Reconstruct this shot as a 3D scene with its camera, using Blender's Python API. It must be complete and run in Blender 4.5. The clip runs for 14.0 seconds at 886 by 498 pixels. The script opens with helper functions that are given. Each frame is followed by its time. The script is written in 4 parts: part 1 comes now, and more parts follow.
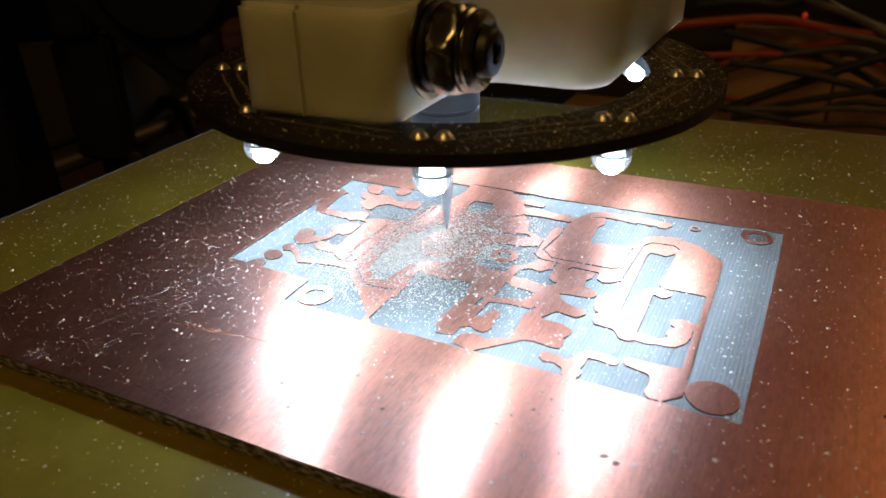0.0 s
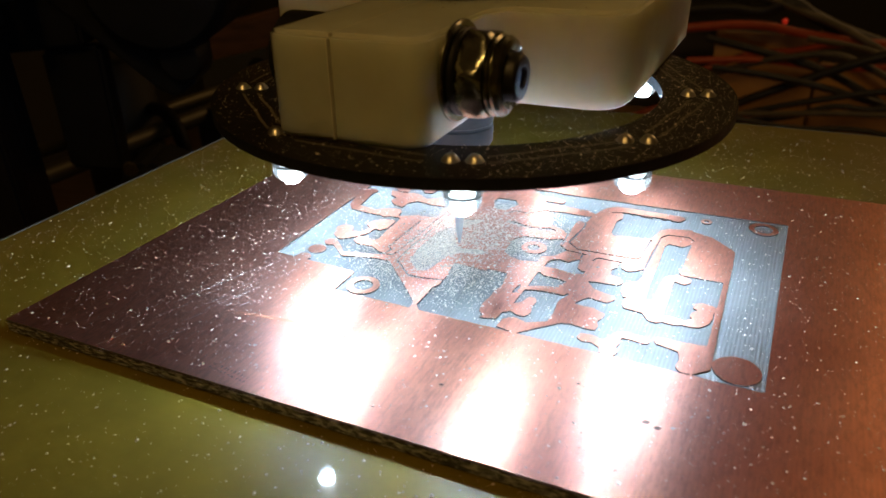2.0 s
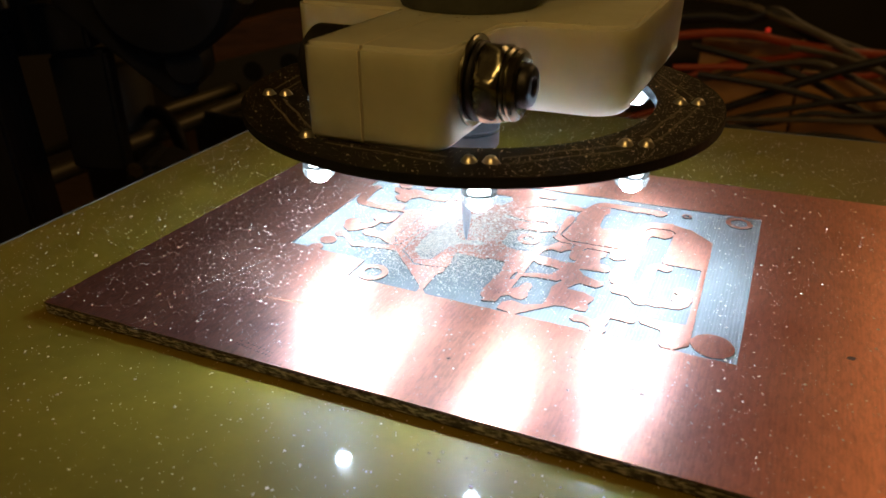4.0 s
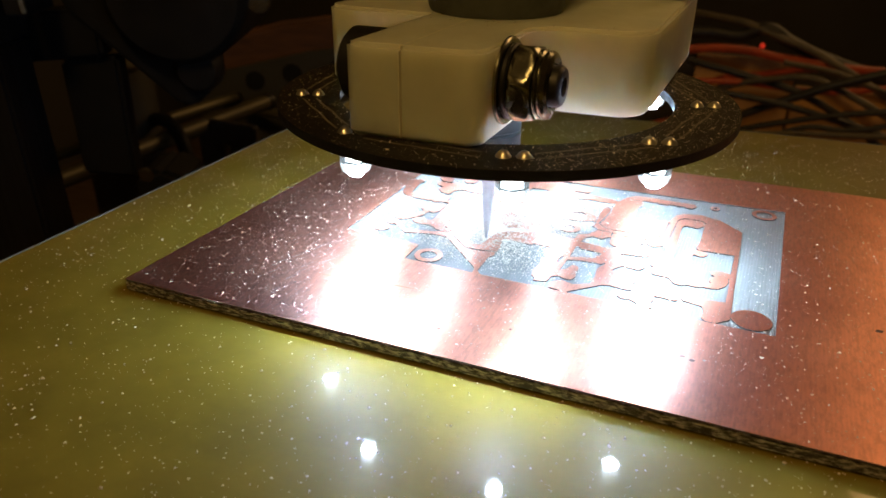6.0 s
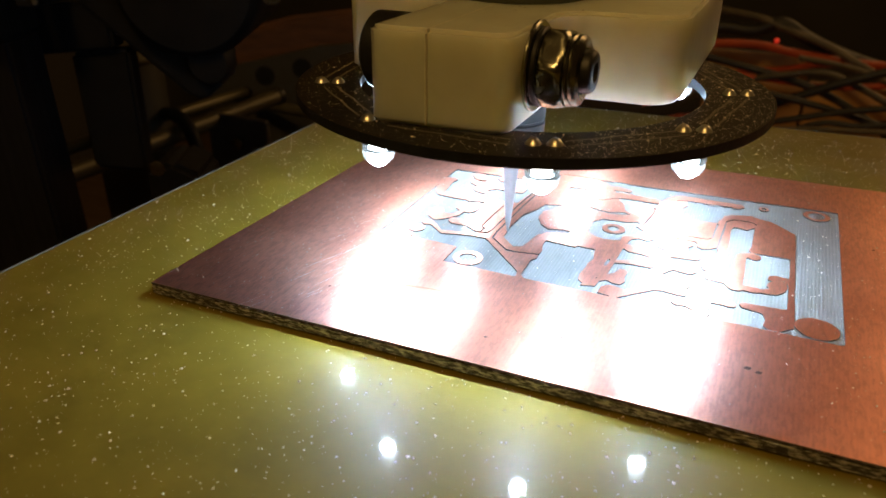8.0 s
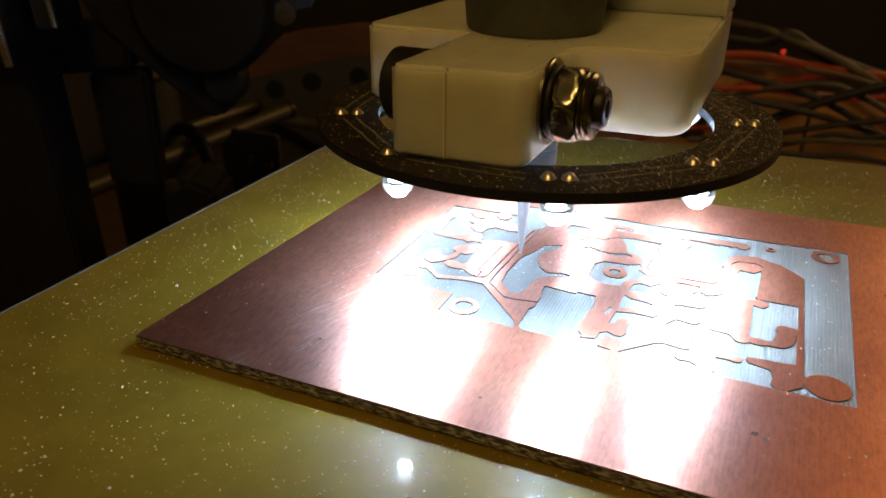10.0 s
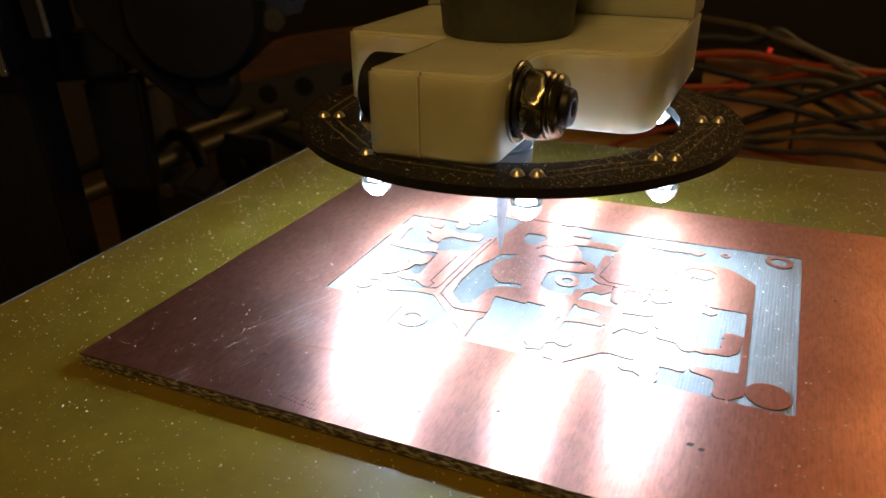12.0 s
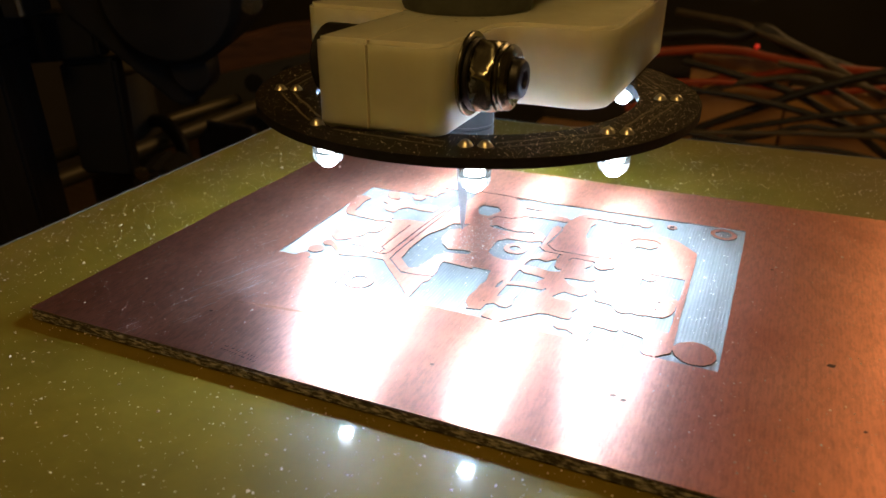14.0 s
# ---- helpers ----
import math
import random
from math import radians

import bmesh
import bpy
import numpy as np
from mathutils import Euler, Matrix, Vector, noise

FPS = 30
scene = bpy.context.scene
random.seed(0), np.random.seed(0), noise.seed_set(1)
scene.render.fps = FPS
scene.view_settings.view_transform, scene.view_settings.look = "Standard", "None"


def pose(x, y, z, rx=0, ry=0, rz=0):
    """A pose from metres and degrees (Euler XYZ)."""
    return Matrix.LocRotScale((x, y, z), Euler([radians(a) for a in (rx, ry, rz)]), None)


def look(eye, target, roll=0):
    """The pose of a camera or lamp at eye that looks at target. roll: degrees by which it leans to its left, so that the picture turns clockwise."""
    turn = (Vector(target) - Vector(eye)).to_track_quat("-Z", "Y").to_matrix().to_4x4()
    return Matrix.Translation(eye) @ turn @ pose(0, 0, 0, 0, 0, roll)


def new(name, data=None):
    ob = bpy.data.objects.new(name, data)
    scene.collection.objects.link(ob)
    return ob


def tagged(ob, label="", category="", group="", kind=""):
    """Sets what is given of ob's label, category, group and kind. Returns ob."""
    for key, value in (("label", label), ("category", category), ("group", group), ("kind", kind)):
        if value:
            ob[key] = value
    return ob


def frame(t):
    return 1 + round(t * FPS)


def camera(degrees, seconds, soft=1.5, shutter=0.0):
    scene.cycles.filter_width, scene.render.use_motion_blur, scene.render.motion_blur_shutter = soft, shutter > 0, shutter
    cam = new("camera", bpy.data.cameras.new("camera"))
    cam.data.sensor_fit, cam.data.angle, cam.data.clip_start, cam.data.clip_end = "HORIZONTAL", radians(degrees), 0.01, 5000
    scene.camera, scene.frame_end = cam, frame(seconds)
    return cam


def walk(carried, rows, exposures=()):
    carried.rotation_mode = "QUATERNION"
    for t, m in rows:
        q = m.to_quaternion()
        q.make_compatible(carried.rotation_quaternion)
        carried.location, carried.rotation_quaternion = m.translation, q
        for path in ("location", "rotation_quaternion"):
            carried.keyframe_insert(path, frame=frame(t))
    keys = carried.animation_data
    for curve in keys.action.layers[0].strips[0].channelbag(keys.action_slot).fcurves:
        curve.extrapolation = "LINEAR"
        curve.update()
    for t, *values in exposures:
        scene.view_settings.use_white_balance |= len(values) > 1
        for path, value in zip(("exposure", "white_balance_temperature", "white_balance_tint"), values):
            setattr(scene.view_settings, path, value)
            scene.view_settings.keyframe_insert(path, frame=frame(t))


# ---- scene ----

CM = 0.01  # all plans below are in centimetres
cam = camera(62.7, 14.0)
cam.data.dof.use_dof, cam.data.dof.focus_distance, cam.data.dof.aperture_fstop = True, 0.13, 32.0

# seconds, eye x y z in cm, yaw, pitch, roll
CAMERA_ROWS = [
    (0.0, 0.030, -8.986, 6.156, 27.76, -28.21, -1.05),
    (0.5, -0.043, -8.963, 6.172, 27.78, -28.12, -1.07),
    (1.0, -0.232, -8.911, 6.160, 27.47, -28.18, -0.86),
    (1.5, -0.493, -9.035, 6.322, 27.15, -28.07, -0.71),
    (2.0, -0.468, -9.370, 6.484, 26.00, -28.10, -0.70),
    (2.5, -0.566, -9.573, 6.580, 26.31, -28.17, -0.62),
    (5.0, -0.431, -10.990, 6.840, 23.91, -27.58, 0.36),
    (5.5, -0.575, -11.176, 6.584, 24.71, -27.48, 0.26),
    (6.0, -0.805, -11.154, 6.717, 23.97, -26.73, 0.77),
    (6.5, -0.762, -10.965, 6.392, 23.52, -27.06, 0.93),
    (7.0, -1.074, -10.912, 6.280, 23.80, -27.09, 1.02),
    (7.5, -1.175, -10.972, 6.383, 24.30, -27.00, 0.85),
    (10.0, -1.255, -11.280, 6.947, 25.11, -26.38, 0.27),
    (10.5, -1.517, -11.578, 7.239, 25.89, -25.96, -0.37),
    (11.0, -1.000, -11.106, 7.126, 24.89, -26.33, -0.26),
    (11.5, -0.963, -11.360, 7.031, 24.98, -26.38, -0.41),
    (12.0, -0.709, -11.656, 7.091, 24.92, -26.20, -0.49),
    (12.5, -0.192, -11.552, 6.935, 24.78, -26.40, -0.39),
    (13.0, -0.118, -11.497, 6.713, 25.42, -26.47, -0.22),
    (13.5, -0.030, -11.465, 6.740, 24.80, -26.45, 0.07),
    (14.0, -0.039, -11.421, 6.693, 24.37, -26.45, 0.46),
]
EXPOSURES = [(0.0, -0.8), (1.0, -0.80), (2.5, -0.68), (5.0, -0.23), (7.5, 0.05), (10.0, -0.05), (14.0, 0.0)]
walk(cam, [(t, pose(x * CM, y * CM, z * CM, 0, 0, yaw) @ pose(0, 0, 0, 90 + pitch, 0, 0) @ pose(0, 0, 0, 0, 0, roll))
           for t, x, y, z, yaw, pitch, roll in CAMERA_ROWS], EXPOSURES)

# the milling table slides in x and y under the fixed spindle: seconds, x, y in cm
TABLE_ROWS = [
    (0.0, 0.06, -1.29), (0.5, 0.26, -1.11), (1.0, 0.32, -0.84), (1.5, 0.25, -0.56), (2.0, 0.04, -0.41), (2.5, -0.21, -0.37),
    (5.0, 0.00, 0.00), (5.5, 0.12, 0.22), (6.0, 0.14, 0.48), (6.5, 0.22, 0.68), (7.0, 0.38, 0.70), (7.5, 0.59, 0.53),
    (10.0, 0.68, -0.76), (10.5, 0.54, -0.94), (11.0, 0.42, -1.11), (11.5, 0.45, -1.37), (12.0, 0.42, -1.62),
    (12.5, 0.15, -1.60), (13.0, -0.08, -1.59), (13.5, -0.07, -1.32), (14.0, 0.04, -1.23)]

# ---- light ----
AXIS = (-5.62, 1.92)          # spindle axis
RING = (-5.24, 1.56)          # centre of the ring light
RING_TOP, RING_THICK, RING_OUT, RING_IN, LED_R = 3.25, 0.16, 4.16, 3.05, 3.58
LED_ANGLES = [-68.0, -29.5, 11.0, 50.0, 89.5, 129.5, 169.5, 209.5, 249.5]
LED_TIP = 2.58
LED_GLARE, ROOM_POWER, FAR_POWER, WORLD = 850.0, 3.9, 3.4, 0.08
LED_COLOUR, LED_BEAM = (0.69, 0.93, 1.26), 0.110

world = bpy.data.worlds.new("dim_workshop")
scene.world = world
world.use_nodes = True
world.node_tree.nodes["Background"].inputs[0].default_value = (1.0, 0.74, 0.36, 1)
world.node_tree.nodes["Background"].inputs[1].default_value = WORLD


def lamp(name, kind, power, m, color):
    data = bpy.data.lights.new(name, kind)
    data.energy, data.color = power, color
    ob = new(name, data)
    ob.matrix_world = m
    return ob


# an unseen warm lamp, added behind and above the camera for clamp and bed
ob = lamp("unseen_warm_light", "AREA", ROOM_POWER, look((0.06, -0.62, 0.92), (-0.06, -0.04, 0)), (1.0, 0.57, 0.165))
ob.data.shape, ob.data.size = "DISK", 0.2
# a second unseen one at the far end of the room
ob = lamp("far_lamp_light", "AREA", FAR_POWER, look((0.52, 1.2, 0.78), (0.0, 0.0, 0)), (1.0, 0.56, 0.21))
ob.data.shape, ob.data.size = "DISK", 0.6


# the forward beam of each LED, from its tip straight down
for angle in LED_ANGLES:
    beam = lamp("led_beam", "SPOT", LED_BEAM, pose((RING[0] + LED_R * math.cos(radians(angle))) * CM, (RING[1] + LED_R * math.sin(radians(angle))) * CM, 2.5 * CM), LED_COLOUR)
    beam.data.spot_size, beam.data.spot_blend, beam.data.shadow_soft_size = radians(96), 1.0, 0.0013

# ---- materials ----
def mix(a, b, k):
    return tuple(x + (y - x) * k for x, y in zip(a, b))


def material(name, color, color2=None, rough=0.5, rough2=None, metal=0.0, scale=80.0, stretch=(1, 1, 1), bump=0.0, bump_scale=400.0, bump_stretch=(1, 1, 1),
             aniso=0.0, coat=0.0, trans=0.0, emit=None, emit_power=0.0, subsurface=0.0, island=0.0, random_ob=0.0, contrast=(0.35, 0.7), spec=0.5, detail=6.0, wave=0.0, wave_bump=0.3, wave_tint=0.0, coat_rough=0.06, coat_ior=1.5, speck=0.0):
    """A noisy principled surface; scales are per metre in object space."""
    m = bpy.data.materials.new(name)
    m.use_nodes = True
    nt = m.node_tree
    n, link = nt.nodes, nt.links.new
    b = n["Principled BSDF"]
    color2 = color2 or tuple(c * 0.75 for c in color)
    co = n.new("ShaderNodeTexCoord")
    mp = n.new("ShaderNodeMapping")
    mp.inputs["Scale"].default_value = stretch
    link(co.outputs["Object"], mp.inputs["Vector"])
    no = n.new("ShaderNodeTexNoise")
    no.inputs["Scale"].default_value, no.inputs["Detail"].default_value, no.inputs["Roughness"].default_value = scale, detail, 0.62
    link(mp.outputs["Vector"], no.inputs["Vector"])
    ra = n.new("ShaderNodeValToRGB")
    ra.color_ramp.elements[0].position, ra.color_ramp.elements[1].position = contrast
    ra.color_ramp.elements[0].color, ra.color_ramp.elements[1].color = (*color, 1), (*color2, 1)
    link(no.outputs["Fac"], ra.inputs["Fac"])
    out = ra.outputs["Color"]
    if island or random_ob:
        hs = n.new("ShaderNodeHueSaturation")
        mr = n.new("ShaderNodeMapRange")
        k = island or random_ob
        mr.inputs["To Min"].default_value, mr.inputs["To Max"].default_value = 1 - k, 1 + k
        if island:
            link(n.new("ShaderNodeNewGeometry").outputs["Random Per Island"], mr.inputs["Value"])
        else:
            link(n.new("ShaderNodeObjectInfo").outputs["Random"], mr.inputs["Value"])
        link(mr.outputs["Result"], hs.inputs["Value"])
        link(out, hs.inputs["Color"])
        out = hs.outputs["Color"]
    if speck:
        # small dark tarnish specks and fine streaks
        sp = n.new("ShaderNodeTexNoise")
        sp.inputs["Scale"].default_value, sp.inputs["Detail"].default_value, sp.inputs["Roughness"].default_value = 1400, 5, 0.75
        ms = n.new("ShaderNodeMapping")
        ms.inputs["Scale"].default_value = (1, 0.3, 1)
        link(co.outputs["Object"], ms.inputs["Vector"])
        link(ms.outputs["Vector"], sp.inputs["Vector"])
        sr = n.new("ShaderNodeMapRange")
        sr.inputs["From Min"].default_value, sr.inputs["From Max"].default_value = 0.38, 0.55
        sr.inputs["To Min"].default_value, sr.inputs["To Max"].default_value = 1 - speck, 1.0
        link(sp.outputs["Fac"], sr.inputs["Value"])
        sm = n.new("ShaderNodeMix")
        sm.data_type, sm.blend_type = "RGBA", "MULTIPLY"
        sm.inputs["Factor"].default_value = 1.0
        link(out, sm.inputs["A"])
        link(sr.outputs["Result"], sm.inputs["B"])
        out = sm.outputs["Result"]
    wv = None
    if wave:
        # parallel tool or rolling marks that run along y, wave metres apart
        wv = n.new("ShaderNodeTexWave")
        wv.wave_type, wv.bands_direction = "BANDS", "X"
        wv.inputs["Scale"].default_value = 0.314 / wave
        wv.inputs["Distortion"].default_value, wv.inputs["Detail"].default_value, wv.inputs["Detail Scale"].default_value = 0.25, 1, 0.4
        link(co.outputs["Object"], wv.inputs["Vector"])
        if wave_tint:
            mm = n.new("ShaderNodeMix")
            mm.data_type, mm.blend_type = "RGBA", "MULTIPLY"
            mm.inputs["Factor"].default_value = wave_tint
            link(out, mm.inputs["A"])
            link(wv.outputs["Color"], mm.inputs["B"])
            out = mm.outputs["Result"]
    link(out, b.inputs["Base Color"])
    b.inputs["Metallic"].default_value = metal
    b.inputs["Specular IOR Level"].default_value = spec
    if rough2 is None:
        rough2 = min(1, rough * 1.25)
    rr = n.new("ShaderNodeMapRange")
    rr.inputs["From Min"].default_value, rr.inputs["From Max"].default_value = 0.3, 0.7
    rr.inputs["To Min"].default_value, rr.inputs["To Max"].default_value = rough, rough2
    link(no.outputs["Fac"], rr.inputs["Value"])
    link(rr.outputs["Result"], b.inputs["Roughness"])
    b.inputs["Anisotropic"].default_value = aniso
    if aniso:
        tg = n.new("ShaderNodeTangent")
        tg.direction_type = "UV_MAP"
        link(tg.outputs["Tangent"], b.inputs["Tangent"])
    b.inputs["Coat Weight"].default_value = coat
    b.inputs["Coat Roughness"].default_value = coat_rough
    b.inputs["Coat IOR"].default_value = coat_ior
    b.inputs["Transmission Weight"].default_value = trans
    if subsurface:
        b.inputs["Subsurface Weight"].default_value = subsurface
        b.inputs["Subsurface Radius"].default_value = (1.0, 0.85, 0.6)
        b.inputs["Subsurface Scale"].default_value = 0.015
    if emit:
        b.inputs["Emission Color"].default_value = (*emit, 1)
        b.inputs["Emission Strength"].default_value = emit_power
    if bump:
        mp2 = n.new("ShaderNodeMapping")
        mp2.inputs["Scale"].default_value = bump_stretch
        link(co.outputs["Object"], mp2.inputs["Vector"])
        n2 = n.new("ShaderNodeTexNoise")
        n2.inputs["Scale"].default_value, n2.inputs["Detail"].default_value = bump_scale, 3
        link(mp2.outputs["Vector"], n2.inputs["Vector"])
        bu = n.new("ShaderNodeBump")
        bu.inputs["Strength"].default_value, bu.inputs["Distance"].default_value = bump, 0.0004
        height = n2.outputs["Fac"]
        if wv:
            ad = n.new("ShaderNodeMath")
            ad.operation = "MULTIPLY_ADD"
            ad.inputs[1].default_value = wave_bump
            link(wv.outputs["Fac"], ad.inputs[0])
            link(n2.outputs["Fac"], ad.inputs[2])
            height = ad.outputs["Value"]
        link(height, bu.inputs["Height"])
        link(bu.outputs["Normal"], b.inputs["Normal"])
    return m


COPPER = material("brushed_copper", (0.79, 0.325, 0.205), (0.53, 0.185, 0.11), 0.36, 0.46, 0.94, 42, (1, 0.7, 1), 0.06, 900, (1, 0.04, 1), aniso=0.8, wave=0.00065, wave_bump=0.11, wave_tint=0.06, contrast=(0.40, 0.72), coat=0.55, coat_rough=0.42, coat_ior=1.62, speck=0.24, detail=3.0)
FIBRE = material("milled_fibreglass", (0.220, 0.230, 0.214), (0.168, 0.178, 0.166), 0.42, 0.55, 0, 300, (1, 0.3, 1), 0.3, 900, (1, 0.05, 1), wave=0.0006, wave_bump=0.3, wave_tint=0.16)
# resin wall of the cuts, darkened in colour for the shadow line along them
CUT = material("shaded_resin_wall", (0.09, 0.07, 0.055), (0.05, 0.035, 0.03), 0.6, 0.75, 0, 700)
EDGE = material("laminate_edge", (0.36, 0.34, 0.26), (0.035, 0.03, 0.02), 0.7, 0.9, 0, 1900, (0.35, 1, 1.3), 0.9, 900, (0.4, 1, 1), contrast=(0.38, 0.55))
BED = material("green_laminate", (0.218, 0.160, 0.018), (0.156, 0.118, 0.012), 0.36, 0.48, 0, 60, bump=0.05, bump_scale=700, bump_stretch=(0.06, 1, 1), coat=1.0, spec=0.26, coat_rough=0.05)
BED_EDGE = material("plate_edge", (0.17, 0.20, 0.18), (0.11, 0.135, 0.12), 0.2, 0.3)
NYLON = material("white_nylon", (0.50, 0.53, 0.42), (0.43, 0.45, 0.35), 0.36, 0.5, 0, 90, bump=0.12, bump_scale=600, subsurface=0.85)
BLACK_PCB = material("black_solder_mask", (0.006, 0.0055, 0.006), (0.012, 0.011, 0.011), 0.42, 0.55, 0, 400, bump=0.15, bump_scale=1600, spec=0.18)
GOLD_TRACE = material("trace_under_mask", (0.13, 0.11, 0.07), (0.09, 0.075, 0.045), 0.4)
SEAM = material("seam_in_nylon", (0.72, 0.70, 0.55), (0.62, 0.60, 0.46), 0.6, 0.7, 0, 500)
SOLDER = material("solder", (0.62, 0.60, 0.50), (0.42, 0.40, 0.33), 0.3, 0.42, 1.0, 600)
STEEL = material("zinc_plated_steel", (0.34, 0.34, 0.27), (0.17, 0.17, 0.13), 0.16, 0.3, 1.0, 250, bump=0.15, bump_scale=500)
DARK_STEEL = material("blackened_steel", (0.012, 0.012, 0.012), (0.006, 0.006, 0.006), 0.4, 0.55, 0.2, 300, bump=0.2, bump_scale=900)
SPINDLE = material("grey_spindle_housing", (0.078, 0.084, 0.066), (0.055, 0.06, 0.047), 0.5, 0.62, 0.0, 300, bump=0.1, bump_scale=1500)
COLLET = material("ground_collet_steel", (0.035, 0.045, 0.05), (0.022, 0.03, 0.034), 0.4, 0.5, 0.0, 200)
BIT = material("carbide_bit", (0.62, 0.66, 0.69), (0.5, 0.54, 0.57), 0.4, 0.55, 0.4, 300)
# dark noise colour imitates refraction streaks in the clear LED bodies and domes
LED_CLEAR = material("clear_led_epoxy", (0.66, 0.72, 0.74), (0.10, 0.13, 0.13), 0.05, 0.12, 0, 420, trans=0.8, bump=1.0, bump_scale=420, contrast=(0.45, 0.6))
LED_BAND = material("bright_led_dome", (0.9, 0.95, 1), (0.4, 0.5, 0.55), 0.05, 0.15, 0, 700, trans=0.75, emit=(0.85, 0.94, 1.0), emit_power=0.3, bump=1.0, bump_scale=420, contrast=(0.45, 0.6))
LED_GLOW = material("lit_led_dome", (1, 1, 1), (1, 1, 1), 0.2, 0.2, emit=LED_COLOUR, emit_power=LED_GLARE)
LED_CHIP = material("lit_led_chip", (1, 1, 1), (1, 1, 1), 0.2, 0.2, emit=(0.85, 0.94, 1.0), emit_power=14.0)
DUST = material("laminate_dust", (0.80, 0.72, 0.59), (0.62, 0.52, 0.41), 0.8, 0.9, 0, 900, island=0.25)
BRASS = material("brass_nozzle", (0.20, 0.125, 0.04), (0.10, 0.065, 0.022), 0.16, 0.30, 1.0, 250, bump=0.15, bump_scale=400)
CHROME = material("worn_chrome", (0.66, 0.64, 0.58), (0.30, 0.28, 0.24), 0.13, 0.28, 1.0, 500, bump=0.9, bump_scale=380, contrast=(0.45, 0.6))
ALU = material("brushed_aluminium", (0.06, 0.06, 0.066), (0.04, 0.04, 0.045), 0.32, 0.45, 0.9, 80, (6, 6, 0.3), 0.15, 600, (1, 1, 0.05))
BLACK = material("black_plastic", (0.004, 0.004, 0.004), (0.007, 0.0065, 0.006), 0.5, 0.65, 0, 100, bump=0.1, bump_scale=700, spec=0.2)
RAIL = material("steel_rail", (0.11, 0.098, 0.058), (0.06, 0.054, 0.032), 0.42, 0.55, 0.5, 60, (1, 0.1, 1))
MACHINE = material("dark_machine_paint", (0.05, 0.045, 0.038), (0.03, 0.027, 0.022), 0.5, 0.7, 0, 40, bump=0.1, bump_scale=300)
PANEL = material("olive_panel", (0.030, 0.027, 0.016), (0.020, 0.018, 0.010), 0.5, 0.65, 0, 30)
WOOD = material("dark_bench_wood", (0.07, 0.04, 0.02), (0.035, 0.02, 0.01), 0.55, 0.7, 0, 20, (1, 8, 1), 0.2, 60, (1, 10, 1))
ORANGE_WOOD = material("orange_wood", (0.11, 0.042, 0.014), (0.04, 0.016, 0.006), 0.6, 0.75, 0, 25, (1, 1, 5), 0.2, 80)
BENCH = material("amber_bench", (0.50, 0.29, 0.11), (0.32, 0.18, 0.07), 0.55, 0.7, 0, 20, (1, 6, 1), 0.1, 80)
# near-black colour of the panels that stand for the unlit background
BACKDROP = material("unlit_backdrop", (0.03, 0.025, 0.02), (0.022, 0.018, 0.014), 0.8, 0.9, 0, 6)
PLASTER = material("unseen_room_plaster", (0.66, 0.60, 0.48), (0.58, 0.52, 0.41), 0.85, 0.95, 0, 8, bump=0.1, bump_scale=120)
RED_WIRE = material("red_wire", (0.36, 0.05, 0.012), (0.26, 0.036, 0.009), 0.45, 0.55, random_ob=0.3)
WHITE_WIRE = material("grey_white_wire", (0.075, 0.058, 0.032), (0.04, 0.032, 0.02), 0.5, 0.6, random_ob=0.3)
BLACK_WIRE = material("black_wire", (0.007, 0.0065, 0.006), (0.011, 0.010, 0.008), 0.5, 0.6)
RED_LED = material("red_indicator", (0.8, 0.03, 0.01), (0.8, 0.03, 0.01), 0.3, 0.3, emit=(1, 0.05, 0.02), emit_power=0.35)
# pale non-metal colour paints the glint on the facets of the scratches
SCRATCH = material("glinting_scratch", (0.95, 0.80, 0.72), (0.85, 0.66, 0.56), 0.5, 0.6, 0.15, 200)
PIT = material("dark_pit", (0.10, 0.05, 0.03), (0.07, 0.035, 0.02), 0.6, 0.7, 0.3, 300)
STAIN = material("copper_stain", (0.50, 0.20, 0.11), (0.60, 0.24, 0.14), 0.44, 0.5, 0.9, 300)


# ---- builders: all in centimetres ----
ORIGIN = {}


def thing(name, x, y, z, label, category, group="", kind=""):
    ob = new(name)
    ob.empty_display_size = 0.01
    ob.location = (x * CM, y * CM, z * CM)
    ORIGIN[ob.name] = Vector((x, y, z))
    return tagged(ob, label, category, group, kind)


def part(name, bm, mat, parent=None, label="", smooth=True):
    """Links a bmesh, drawn in world centimetres, as one mesh under its thing."""
    at = ORIGIN[parent.name] if parent is not None else Vector((0, 0, 0))
    bmesh.ops.recalc_face_normals(bm, faces=bm.faces)
    if smooth:
        for f in bm.faces:
            f.smooth = True
        for e in bm.edges:
            if len(e.link_faces) == 2 and e.calc_face_angle(0) > radians(35):
                e.smooth = False
    for v in bm.verts:
        v.co = (v.co - at) * CM
    me = bpy.data.meshes.new(name)
    bm.to_mesh(me)
    bm.free()
    me.materials.append(mat)
    ob = new(name, me)
    ORIGIN[ob.name] = at.copy()
    if parent is not None:
        ob.parent = parent
    return tagged(ob, label)


